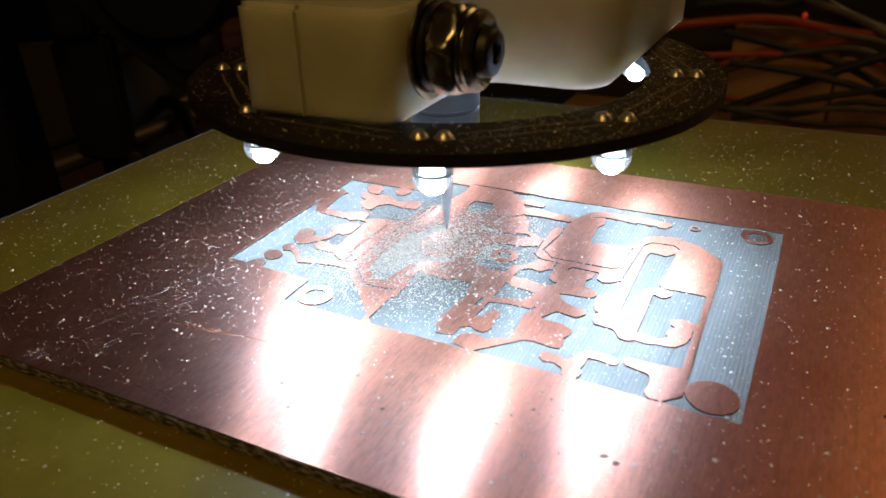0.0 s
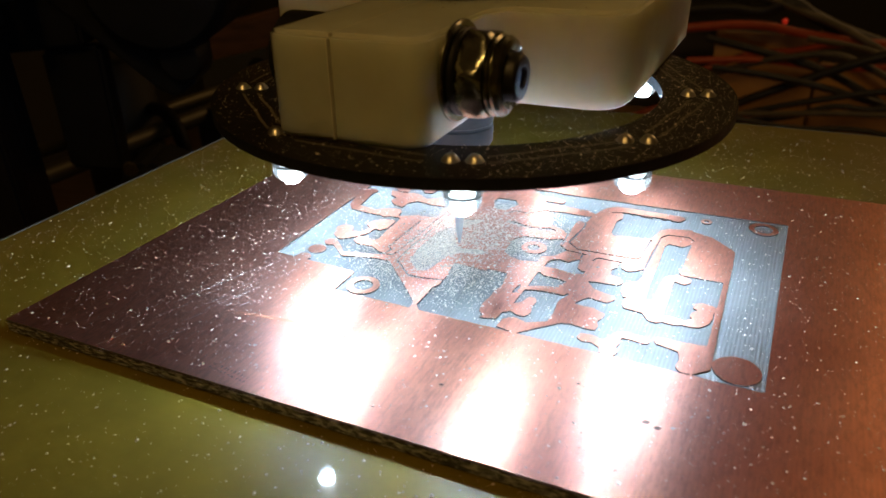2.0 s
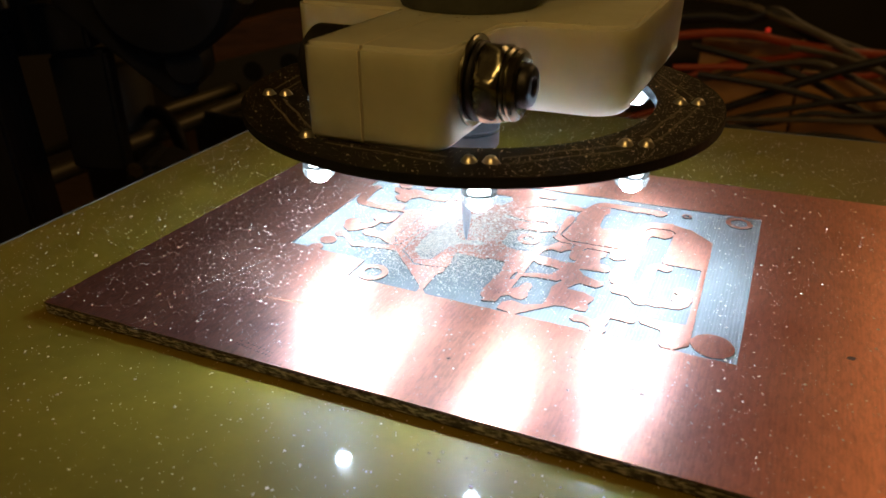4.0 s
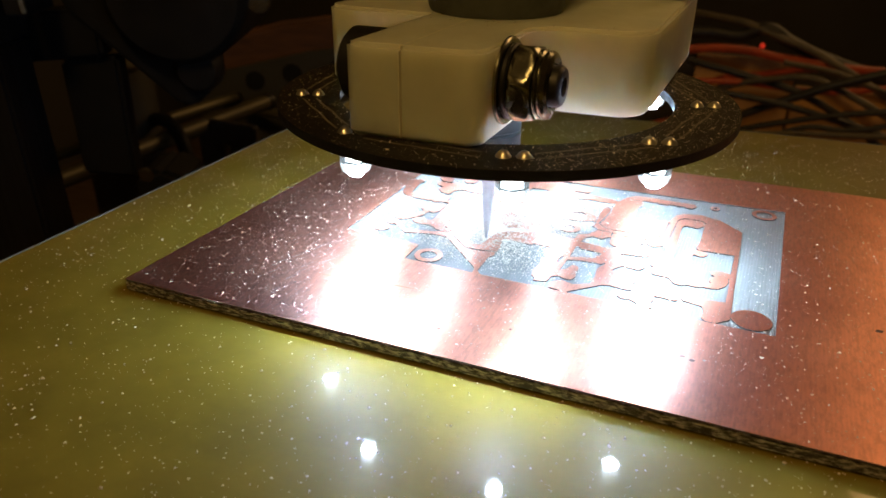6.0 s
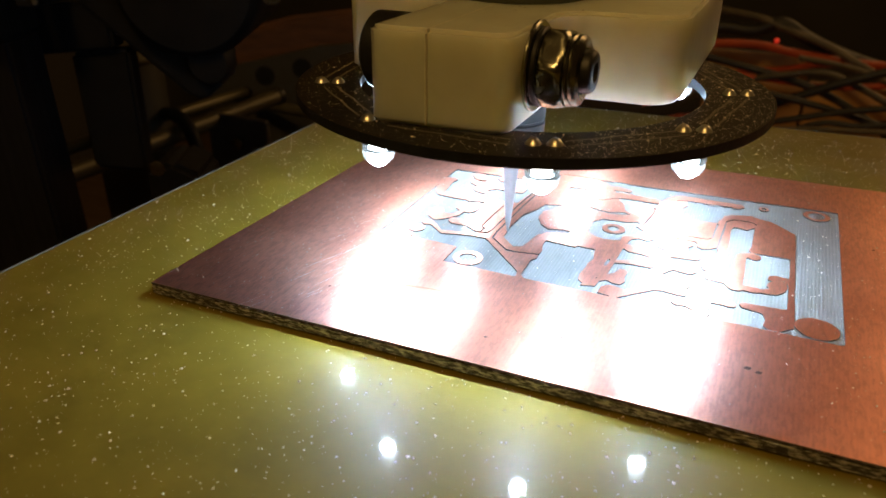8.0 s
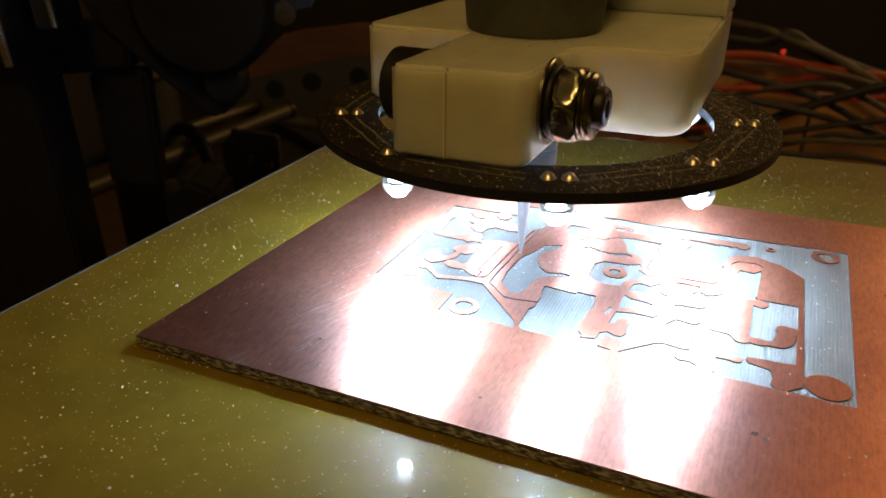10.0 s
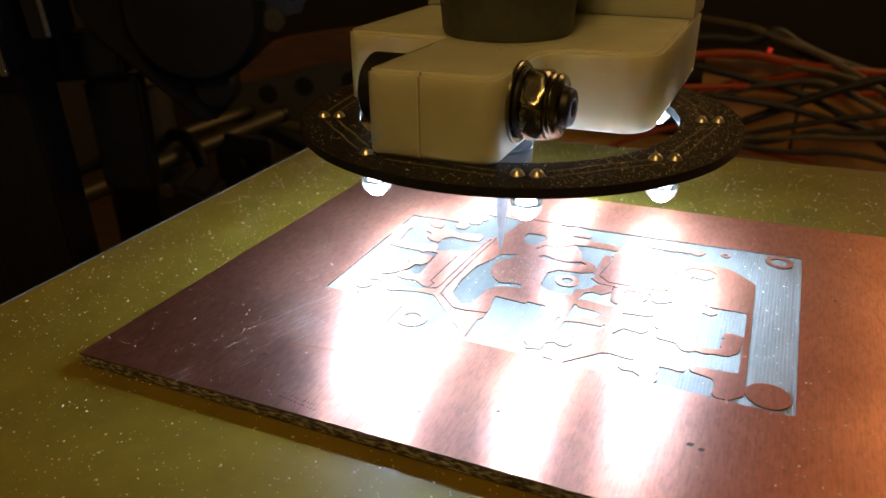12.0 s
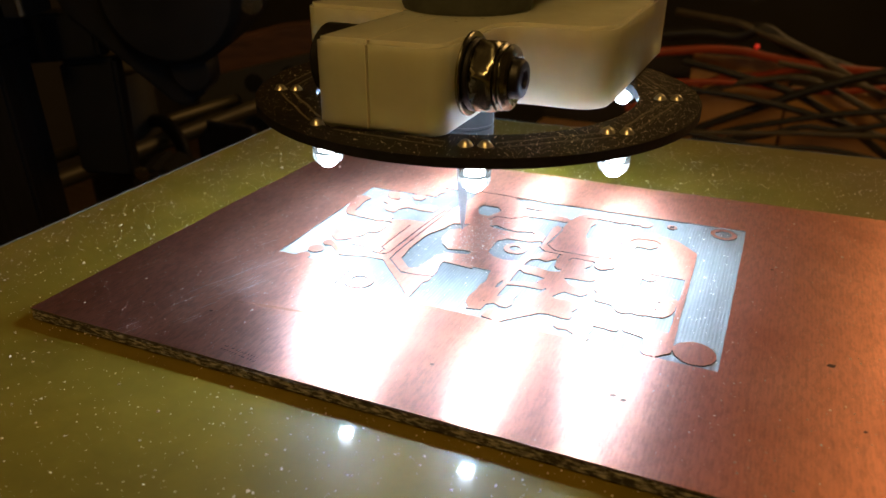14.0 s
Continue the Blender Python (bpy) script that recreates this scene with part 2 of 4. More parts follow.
def prism(points, z0, z1, bevel=0.0, segments=3):
    """A polygon in plan, drawn up from z0 to z1, its edges rounded."""
    bm = bmesh.new()
    low = [bm.verts.new((x, y, z0)) for x, y in points]
    top = [bm.verts.new((x, y, z1)) for x, y in points]
    bm.faces.new(low[::-1])
    bm.faces.new(top)
    for i in range(len(points)):
        j = (i + 1) % len(points)
        bm.faces.new((low[i], low[j], top[j], top[i]))
    bmesh.ops.recalc_face_normals(bm, faces=bm.faces)
    if bevel:
        sharp = [e for e in bm.edges if e.calc_face_angle(0) > radians(30)]
        bmesh.ops.bevel(bm, geom=sharp, offset=bevel, segments=segments, affect="EDGES", clamp_overlap=True)
    return bm


def box(x0, x1, y0, y1, z0, z1, bevel=0.0):
    return prism([(x0, y0), (x1, y0), (x1, y1), (x0, y1)], z0, z1, bevel)


def lathe(profile, x, y, steps=48, m=None):
    """A profile of (radius, z) turned round the upright through x, y; m turns it elsewhere."""
    bm = bmesh.new()
    rings = []
    for r, z in profile:
        if r < 1e-5:
            rings.append([bm.verts.new((0, 0, z))])
        else:
            rings.append([bm.verts.new((r * math.cos(2 * math.pi * k / steps), r * math.sin(2 * math.pi * k / steps), z)) for k in range(steps)])
    for a, b in zip(rings, rings[1:]):
        for k in range(steps):
            l = (k + 1) % steps
            quad = [a[k % len(a)], a[l % len(a)], b[l % len(b)], b[k % len(b)]]
            quad = list(dict.fromkeys(quad))
            if len(quad) > 2:
                bm.faces.new(quad)
    for ring in (rings[0], rings[-1]):
        if len(ring) > 2 and profile[0] != profile[-1]:
            bm.faces.new(ring)
    bmesh.ops.transform(bm, matrix=(m if m is not None else Matrix.Translation((x, y, 0))), verts=bm.verts)
    return bm


def arc(cx, cy, r, a0, a1, n=8):
    return [(cx + r * math.cos(radians(a0 + (a1 - a0) * k / n)), cy + r * math.sin(radians(a0 + (a1 - a0) * k / n))) for k in range(n + 1)]


def tube(points, r, mat, name, parent=None, label=""):
    """A round wire along a smooth line of points in cm."""
    cu = bpy.data.curves.new(name, "CURVE")
    cu.dimensions, cu.bevel_depth, cu.bevel_resolution, cu.resolution_u = "3D", r * CM, 3, 8
    sp = cu.splines.new("BEZIER")
    sp.bezier_points.add(len(points) - 1)
    at = ORIGIN[parent.name] if parent is not None else Vector((0, 0, 0))
    for bp, p in zip(sp.bezier_points, points):
        bp.co = (Vector(p) - at) * CM
        bp.handle_left_type = bp.handle_right_type = "AUTO"
    ob = new(name, cu)
    cu.materials.append(mat)
    if parent is not None:
        ob.parent = parent
    return tagged(ob, label)


MOVES_WITH_TABLE = []   # top-level things that ride on the table


def rides(ob):
    MOVES_WITH_TABLE.append(ob)
    return ob


# ---- room ----
def structure(name, bm, mat, label):
    return tagged(part(name, bm, mat), label, kind="structure")


structure("floor", box(-200, 240, -180, 190, -32, -30), WOOD, "dark stained wooden bench top under the machine")
# two low panels added to keep the background dark
structure("panel_north", box(-160, 200, 90, 92, -30, 10), BACKDROP, "added dark low panel for the unlit background behind the bench")
structure("panel_west", box(-92, -90, -120, 90, -30, 14), BACKDROP, "added dark low panel for the unlit background beside the bench")
# plain room added out of view round the bench, for bounced light and reflections
structure("wall_north", box(-200, 240, 190, 194, -32, 190), PLASTER, "unseen plain warm plaster wall behind the bench, for bounced light")
structure("wall_south", box(-200, 240, -184, -180, -32, 190), PLASTER, "unseen plain warm plaster wall behind the camera, for bounced light")
structure("wall_west", box(-204, -200, -184, 194, -32, 190), PLASTER, "unseen plain warm plaster side wall, for bounced light")
structure("wall_east", box(240, 244, -184, 194, -32, 190), PLASTER, "unseen plain warm plaster side wall, for bounced light")
structure("ceiling", box(-204, 244, -184, 194, 190.4, 194), PLASTER, "unseen plain pale plaster ceiling, for bounced light")


# ---- milling table ----
def milling_table():
    t = thing("milling_table", -3, 0, -4, "olive green laminate milling table dusted with swarf", "table")
    part("bed_plate", prism([(-14.45, -18), (10, -18), (10, 13.95), (-14.45, 11.65)], -0.55, -0.27, 0.03), BED, t)
    part("clear_edge", prism([(-14.52, -18), (-14.45, -18), (-14.45, 11.65), (-14.52, 11.64)], -0.5, -0.275, 0.01), BED_EDGE, t, "clear bright edge strip")
    part("clear_edge", prism([(-14.52, 11.66), (-14.45, 11.65), (10, 13.95), (10, 14.02)], -0.5, -0.275, 0.01), BED_EDGE, t, "clear bright edge strip")
    part("carriage", box(-13, 8, -16, 10.5, -4.0, -0.56, 0.1), MACHINE, t, "dark carriage under the plate")
    return rides(t)


milling_table()


# ---- copper-clad board ----
X0, Y0, STEP = -9.1, -0.65, 0.015
NX, NY = 641, 449
GX, GY = np.meshgrid(X0 + STEP * np.arange(NX), Y0 + STEP * np.arange(NY), indexing="ij")


def window(pts, margin):
    """The part of the grid round some points."""
    xs, ys = [p[0] for p in pts], [p[1] for p in pts]
    i0, i1 = max(0, int((min(xs) - margin - X0) / STEP)), min(NX, int((max(xs) + margin - X0) / STEP) + 2)
    j0, j1 = max(0, int((min(ys) - margin - Y0) / STEP)), min(NY, int((max(ys) + margin - Y0) / STEP) + 2)
    return slice(i0, i1), slice(j0, j1)


def seg(gx, gy, ax, ay, bx, by):
    dx, dy = bx - ax, by - ay
    k = np.clip(((gx - ax) * dx + (gy - ay) * dy) / (dx * dx + dy * dy + 1e-9), 0, 1)
    return np.hypot(gx - ax - k * dx, gy - ay - k * dy)


def disc(x, y, r):
    return np.hypot(GX - x, GY - y) - r


def stroke(width, *pts):
    w = window(pts, 0.2)
    gx, gy, d = GX[w], GY[w], np.full(GX.shape, 9.0)
    d[w] = np.minimum.reduce([seg(gx, gy, *a, *b) for a, b in zip(pts, pts[1:])]) - width / 2
    return d


def poly(*pts):
    w = window(pts, 0.2)
    gx, gy, full = GX[w], GY[w], np.full(GX.shape, 9.0)
    d, inside = np.full(gx.shape, 9.0), np.zeros(gx.shape, bool)
    for (ax, ay), (bx, by) in zip(pts, pts[1:] + pts[:1]):
        d = np.minimum(d, seg(gx, gy, ax, ay, bx, by))
        inside ^= ((ay > gy) != (by > gy)) & (gx < (bx - ax) * (gy - ay) / (by - ay + 1e-12) + ax)
    full[w] = np.where(inside, -d, d)
    return full


def soften(d):
    """Rounds corners as the cutter's radius does."""
    for _ in range(3):
        e = np.pad(np.clip(d, -0.3, 0.3), 1, mode="edge")
        d = (e[:-2, 1:-1] + e[2:, 1:-1] + e[1:-1, :-2] + e[1:-1, 2:] + 2 * e[1:-1, 1:-1]) / 6
    return d


def circuit():
    """Signed distance to copper over the milled pocket and its rim: negative on copper."""
    d = -poly((0, 5.7), (0, 0), (-6.89, -0.15), (-6.9, 0.53), (-8.63, 0.56), (-8.65, 4.46), (-6.95, 4.58), (-6.97, 5.2))
    cuts = []
    # top left: bent strip, pads and the tee
    d = np.minimum(d, poly((-8.73, 3.80), (-8.46, 3.93), (-8.32, 3.84), (-8.38, 3.69), (-8.31, 3.02), (-7.79, 2.94), (-7.70, 2.77), (-8.08, 2.77), (-8.39, 2.80), (-8.54, 2.98)))
    d = np.minimum(d, poly((-7.93, 2.91), (-7.74, 3.10), (-7.44, 3.21), (-7.33, 3.08), (-7.32, 2.92), (-7.22, 2.80), (-7.42, 2.84), (-7.57, 2.73), (-7.74, 2.82)))
    d = np.minimum(d, poly((-8.09, 4.02), (-7.90, 3.99), (-7.67, 3.99), (-7.56, 4.08), (-7.39, 4.04), (-7.16, 3.88), (-6.93, 4.03), (-6.74, 4.08), (-6.61, 3.96), (-6.64, 3.72), (-6.91, 3.67), (-7.27, 3.72), (-7.43, 3.54), (-7.45, 3.31), (-7.67, 3.35), (-7.83, 3.53), (-7.76, 3.68), (-7.98, 3.77)))
    d = np.minimum(d, poly((-8.15, 4.28), (-8.08, 4.47), (-7.86, 4.45), (-7.73, 4.27), (-7.70, 4.05), (-7.92, 4.03)))
    d = np.minimum(d, poly((-7.50, 4.34), (-7.43, 4.57), (-7.23, 4.54), (-7.13, 4.43), (-7.18, 4.22), (-7.34, 4.18)))
    # middle left: round pads and fingers
    d = np.minimum(d, poly((-8.08, 1.65), (-8.10, 1.77), (-8.00, 1.88), (-7.63, 1.92), (-7.55, 2.18), (-7.70, 2.27), (-7.65, 2.49), (-7.42, 2.64), (-7.24, 2.68), (-7.23, 2.30), (-7.32, 2.16), (-7.46, 2.16), (-7.47, 1.94), (-7.70, 1.61), (-7.87, 1.50)))
    d = np.minimum(d, poly((-7.30, 2.89), (-6.95, 3.09), (-6.53, 3.11), (-6.49, 2.97), (-6.63, 2.84), (-6.78, 2.77), (-6.83, 1.60), (-6.72, 1.51), (-6.73, 1.36), (-6.89, 1.37), (-7.12, 1.52), (-7.32, 1.49), (-7.45, 1.49), (-7.58, 1.58), (-7.58, 1.76), (-7.41, 1.78), (-7.23, 1.71), (-7.16, 1.80), (-7.20, 2.77)))
    d = np.minimum(d, poly((-6.83, 2.81), (-6.57, 3.00), (-6.53, 1.48), (-6.77, 1.31), (-6.77, 1.57), (-6.83, 1.63)))
    d = np.minimum(d, poly((-6.57, 3.00), (-6.45, 3.96), (-6.31, 4.10), (-6.15, 3.81), (-6.40, 1.24), (-5.56, 0.19), (-5.47, 0.05), (-5.43, -0.20), (-5.27, -0.13), (-5.38, 0.00), (-5.40, 0.62), (-5.32, 0.76), (-5.34, 0.92), (-5.93, 0.79), (-6.41, 1.21), (-6.61, 1.39)))
    d = np.minimum(d, poly((-6.52, 1.13), (-6.80, 1.13), (-7.08, 1.06), (-7.45, 0.94), (-7.64, 1.11), (-7.84, 1.25), (-7.96, 1.19), (-8.08, 1.31), (-8.02, 1.46), (-7.88, 1.44), (-7.71, 1.31), (-7.51, 1.08), (-7.22, 1.16), (-6.81, 1.27), (-6.56, 1.38), (-6.39, 1.27), (-5.56, 0.19), (-5.49, 0.09)))
    # the pour in the middle
    d = np.minimum(d, poly((-6.29, 4.01), (-6.10, 4.43), (-6.15, 5.27), (-5.36, 5.34), (-4.86, 4.98), (-4.64, 4.63), (-4.07, 4.64), (-4.10, 4.50), (-4.58, 4.41), (-4.38, 4.13), (-4.27, 3.77), (-4.00, 3.67), (-3.79, 3.38), (-4.14, 3.17), (-4.60, 3.12), (-4.76, 2.92), (-4.75, 2.35), (-4.57, 2.21), (-4.20, 2.11), (-3.94, 2.28), (-3.93, 1.91), (-4.12, 1.45), (-4.39, 1.61), (-4.84, 1.62)))
    d = np.minimum(d, poly((-5.86, 5.15), (-4.76, 1.54), (-5.40, 1.57), (-5.39, 1.34), (-5.33, 1.12), (-5.33, 0.94), (-5.74, 0.84), (-5.98, 0.85), (-6.41, 1.24), (-6.38, 2.54), (-6.40, 3.77), (-6.27, 4.15), (-6.10, 5.04)))
    d = np.maximum(d, -poly((-6.22, 1.34), (-6.27, 1.82), (-6.23, 2.55), (-6.04, 2.98), (-5.97, 3.32), (-5.60, 3.46), (-5.67, 3.20), (-5.90, 2.95), (-5.89, 2.59), (-5.73, 2.27), (-5.54, 2.12), (-5.21, 2.22), (-5.05, 2.19), (-5.05, 2.07), (-5.47, 1.95), (-5.64, 1.75), (-5.69, 1.42), (-5.73, 1.10), (-5.90, 1.02)))
    d = np.maximum(d, -poly((-5.77, 4.38), (-5.75, 4.59), (-5.36, 4.63), (-5.23, 4.43), (-5.38, 4.05), (-5.64, 4.05)))
    d = np.maximum(d, -poly((-5.19, 3.53), (-5.06, 3.65), (-4.79, 3.57), (-4.54, 3.54), (-4.26, 3.66), (-4.10, 3.57), (-4.45, 3.47), (-4.82, 3.47)))
    d = np.minimum(d, poly((-5.17, 5.05), (-5.10, 5.25), (-4.88, 5.04), (-4.70, 5.12), (-4.37, 5.01), (-4.39, 4.87), (-4.70, 4.86), (-4.96, 4.87)))
    d = np.minimum(d, poly((-4.77, 4.64), (-4.48, 4.77), (-3.78, 4.74), (-3.61, 4.63), (-3.70, 4.47), (-3.97, 4.47), (-4.59, 4.46)))
    # the leg of the pour
    d = np.minimum(d, poly((-4.39, 1.67), (-4.37, 1.42), (-4.32, 1.20), (-4.38, 0.97), (-4.37, 0.75), (-4.41, 0.50), (-4.38, 0.29), (-4.26, 0.17), (-4.13, 0.23), (-4.08, 0.36), (-4.11, 0.50), (-3.97, 0.54), (-3.94, 0.85), (-3.92, 1.26), (-3.92, 1.58), (-3.90, 2.26), (-4.43, 2.13)))
    d = np.maximum(d, -poly((-4.09, 1.02), (-4.08, 1.23), (-4.05, 1.39), (-4.02, 1.26), (-4.03, 1.04)))
    d = np.minimum(d, poly((-4.11, 0.35), (-4.05, 0.57), (-3.82, 0.84), (-3.78, 1.02), (-3.67, 1.04), (-3.61, 0.94), (-3.63, 0.73), (-3.58, 0.57), (-3.65, 0.43), (-3.77, 0.42), (-3.91, 0.49), (-4.02, 0.39), (-4.04, 0.17), (-4.32, 0.10)))
    d = np.minimum(d, poly((-3.95, -0.02), (-3.93, 0.21), (-3.80, 0.34), (-3.55, 0.27), (-3.26, 0.44), (-3.25, 0.74), (-3.29, 1.06), (-3.25, 1.22), (-3.12, 1.17), (-2.95, 1.12), (-2.71, 1.13), (-2.61, 1.08), (-2.49, 1.03), (-2.49, 0.92), (-2.55, 0.76), (-2.50, 0.67), (-2.51, 0.52), (-2.63, 0.50), (-2.90, 0.53), (-3.06, 0.49), (-3.61, -0.07)))
    # traces to the right of the pour
    d = np.minimum(d, poly((-4.05, 2.44), (-3.84, 2.58), (-3.69, 2.85), (-3.38, 2.85), (-3.36, 2.66), (-3.54, 2.45), (-3.71, 2.49), (-3.85, 2.40), (-3.89, 2.15), (-3.89, 1.94), (-4.02, 2.07)))
    d = np.minimum(d, poly((-3.96, 1.95), (-3.91, 2.10), (-3.67, 2.13), (-3.34, 2.07), (-3.13, 2.15), (-3.04, 2.29), (-3.09, 2.03), (-3.16, 1.83), (-3.27, 1.75), (-3.53, 1.80), (-3.79, 1.81)))
    d = np.minimum(d, poly((-3.09, 2.79), (-2.65, 2.81), (-2.67, 2.63), (-2.75, 2.50), (-2.72, 2.31), (-2.54, 2.28), (-2.45, 2.15), (-2.51, 2.01), (-2.84, 1.98), (-3.06, 1.93), (-3.17, 1.99), (-3.15, 2.34), (-3.13, 2.62)))
    d = np.minimum(d, poly((-3.30, 1.82), (-3.08, 2.00), (-2.86, 1.73), (-2.64, 1.65), (-2.46, 1.63), (-2.44, 1.52), (-2.55, 1.38), (-2.73, 1.40), (-2.87, 1.42), (-2.96, 1.28), (-3.03, 1.15), (-3.16, 1.15), (-3.24, 1.22), (-3.18, 1.37), (-3.27, 1.49), (-3.44, 1.56)))
    d = np.minimum(d, poly((-4.00, 1.29), (-3.69, 1.46), (-3.38, 1.52), (-3.21, 1.45), (-3.27, 1.31), (-3.62, 1.30), (-3.91, 1.22)))
    # slab with its long trace, and the strip that bends round it
    d = np.minimum(d, poly((-3.68, 4.17), (-3.65, 4.50), (-3.58, 4.81), (-3.46, 5.06), (-3.30, 5.17), (-3.11, 4.89), (-3.06, 4.67), (-3.14, 4.50), (-3.12, 3.97), (-3.06, 3.83), (-2.35, 3.98), (-2.36, 3.18), (-2.45, 3.07), (-2.98, 3.03), (-3.52, 3.00), (-3.75, 3.21), (-3.71, 3.89), (-3.66, 4.02)))
    d = np.minimum(d, poly((-3.46, 5.06), (-3.31, 5.19), (-2.19, 5.25), (-1.96, 5.25), (-1.89, 5.15), (-1.99, 4.97), (-2.17, 4.96), (-3.11, 4.92), (-3.34, 4.84)))
    d = np.minimum(d, poly((-3.87, 3.04), (-3.91, 4.08), (-3.85, 4.24), (-3.68, 4.19), (-3.66, 4.02), (-3.71, 3.89), (-3.75, 3.21), (-3.52, 3.00), (-2.98, 3.03), (-2.45, 3.07), (-2.36, 3.18), (-2.24, 2.74), (-2.37, 2.61), (-2.49, 2.56), (-2.61, 2.64), (-2.61, 2.78), (-2.65, 2.83), (-3.07, 2.82), (-3.39, 2.88), (-3.70, 2.89)))
    d = np.minimum(d, poly((-3.42, 2.82), (-3.07, 2.86), (-3.14, 2.68), (-3.14, 2.49), (-3.12, 2.30), (-3.20, 2.21), (-3.32, 2.30), (-3.34, 2.48), (-3.35, 2.68)))
    d = np.minimum(d, poly((-2.46, 3.11), (-2.35, 4.00), (-2.26, 4.43), (-2.11, 4.58), (-1.69, 4.70), (-1.59, 4.25), (-2.07, 4.30), (-2.18, 4.15), (-2.22, 2.73)))
    # broad conductor and the stepped one inside it
    d = np.minimum(d, poly((-2.18, 4.15), (-2.07, 4.30), (-1.74, 4.36), (-1.61, 4.26), (-1.60, 4.10), (-1.74, 3.90), (-1.89, 3.92), (-2.02, 3.92), (-2.05, 3.80), (-2.00, 1.77), (-2.08, 1.66), (-2.24, 1.67), (-2.35, 1.67), (-2.42, 1.83), (-2.45, 2.09), (-2.24, 2.29), (-2.19, 2.54), (-2.22, 2.75)))
    d = np.minimum(d, poly((-2.31, 1.43), (-2.32, 1.65), (-2.09, 1.71), (-1.87, 1.78), (-1.87, 2.28), (-1.84, 2.63), (-1.76, 2.73), (-1.57, 2.80), (-1.40, 2.73), (-1.39, 2.62), (-1.48, 2.50), (-1.59, 2.53), (-1.66, 2.57), (-1.64, 1.36), (-1.57, 1.24), (-1.70, 1.12), (-1.83, 1.13), (-1.96, 1.32), (-2.14, 1.33), (-2.26, 1.34)))
    d = np.minimum(d, poly((-1.72, 1.35), (-1.52, 1.40), (-1.31, 1.36), (-1.18, 1.47), (-1.24, 1.52), (-1.23, 1.64), (-1.15, 1.76), (-1.23, 1.80), (-1.23, 1.94), (-1.12, 2.02), (-0.92, 1.99), (-0.89, 1.89), (-0.92, 1.71), (-0.90, 1.60), (-0.93, 1.43), (-1.05, 1.27), (-1.16, 1.23), (-1.32, 1.23), (-1.43, 1.17), (-1.60, 1.19)))
    d = np.minimum(d, poly((-1.74, 4.66), (-1.28, 4.53), (-0.82, 4.09), (-0.75, 0.21), (-0.97, -0.00), (-1.15, 0.00), (-1.22, 0.11), (-1.19, 0.28), (-1.24, 0.49), (-1.47, 0.53), (-1.58, 0.55), (-1.63, 0.64), (-1.58, 0.73), (-1.18, 0.76), (-0.87, 0.81), (-0.88, 2.85), (-1.59, 2.81), (-1.65, 2.92), (-1.61, 3.08), (-1.60, 4.17)))
    # low pads
    d = np.minimum(d, poly((-2.72, 0.22), (-2.70, 0.35), (-2.50, 0.37), (-2.35, 0.30), (-2.27, 0.41), (-2.20, 0.59), (-2.07, 0.67), (-1.78, 0.65), (-1.67, 0.61), (-1.68, 0.50), (-1.77, 0.47), (-1.92, 0.50), (-2.09, 0.49), (-2.08, 0.32), (-2.11, 0.20), (-2.05, 0.10), (-2.11, -0.05), (-2.20, -0.08), (-2.30, -0.01), (-2.34, 0.11), (-2.48, 0.18), (-2.63, 0.15)))
    # fine isolation cuts
    cuts.append(stroke(0.034, (-6.78, 2.83), (-6.82, 1.61), (-6.72, 1.54), (-6.75, 1.35)))
    cuts.append(stroke(0.034, (-6.42, 3.90), (-6.50, 2.93), (-6.56, 1.53), (-6.60, 1.36), (-6.78, 1.31)))
    cuts.append(stroke(0.034, (-6.31, 4.10), (-6.38, 3.02), (-6.43, 1.53), (-6.41, 1.21), (-5.94, 0.79), (-5.57, 0.86), (-5.31, 0.91)))
    cuts.append(stroke(0.034, (-3.86, 3.02), (-3.69, 2.87), (-3.37, 2.87), (-3.37, 2.68)))
    cuts.append(stroke(0.034, (-3.84, 3.05), (-3.90, 4.06), (-3.83, 4.23), (-3.69, 4.16), (-3.66, 3.99), (-3.75, 3.21), (-3.52, 3.00), (-2.98, 3.03), (-2.45, 3.07), (-2.36, 3.18), (-2.34, 3.93)))
    cuts.append(stroke(0.034, (-3.14, 2.70), (-3.08, 2.83), (-2.65, 2.83), (-2.66, 2.66)))
    cuts.append(stroke(0.034, (-2.22, 2.73), (-2.18, 4.15), (-2.07, 4.30), (-1.71, 4.35), (-1.59, 4.24)))
    cuts.append(stroke(0.034, (-3.32, 4.87), (-3.12, 4.94), (-2.16, 4.99)))
    cuts.append(stroke(0.034, (-6.13, 5.35), (-5.37, 5.37), (-4.57, 5.38)))
    cuts.append(stroke(0.034, (-4.58, 4.41), (-4.88, 4.12), (-5.20, 4.12), (-5.32, 3.89)))
    # round pads: solid, and drilled ones as rings
    for x, y, r in ((-0.40, 0.37, 0.335), (-0.43, 5.31, 0.27), (-6.52, 0.19, 0.29), (-1.5, 5.22, 0.11), (-4.29, 2.73, 0.24), (-8.02, 0.98, 0.17), (-8.0, 1.93, 0.17), (-8.08, 0.62, 0.14), (-7.0, 4.95, 0.12), (-5.23, 5.2, 0.1)):
        d = np.minimum(d, disc(x, y, r))
    d = soften(d)
    for x, y, r in ((-0.43, 5.31, 0.17), (-6.52, 0.19, 0.17), (-1.5, 5.22, 0.05), (-4.29, 2.73, 0.12)):
        d = np.maximum(d, -disc(x, y, r))
    for c in cuts:
        d = np.maximum(d, -c)
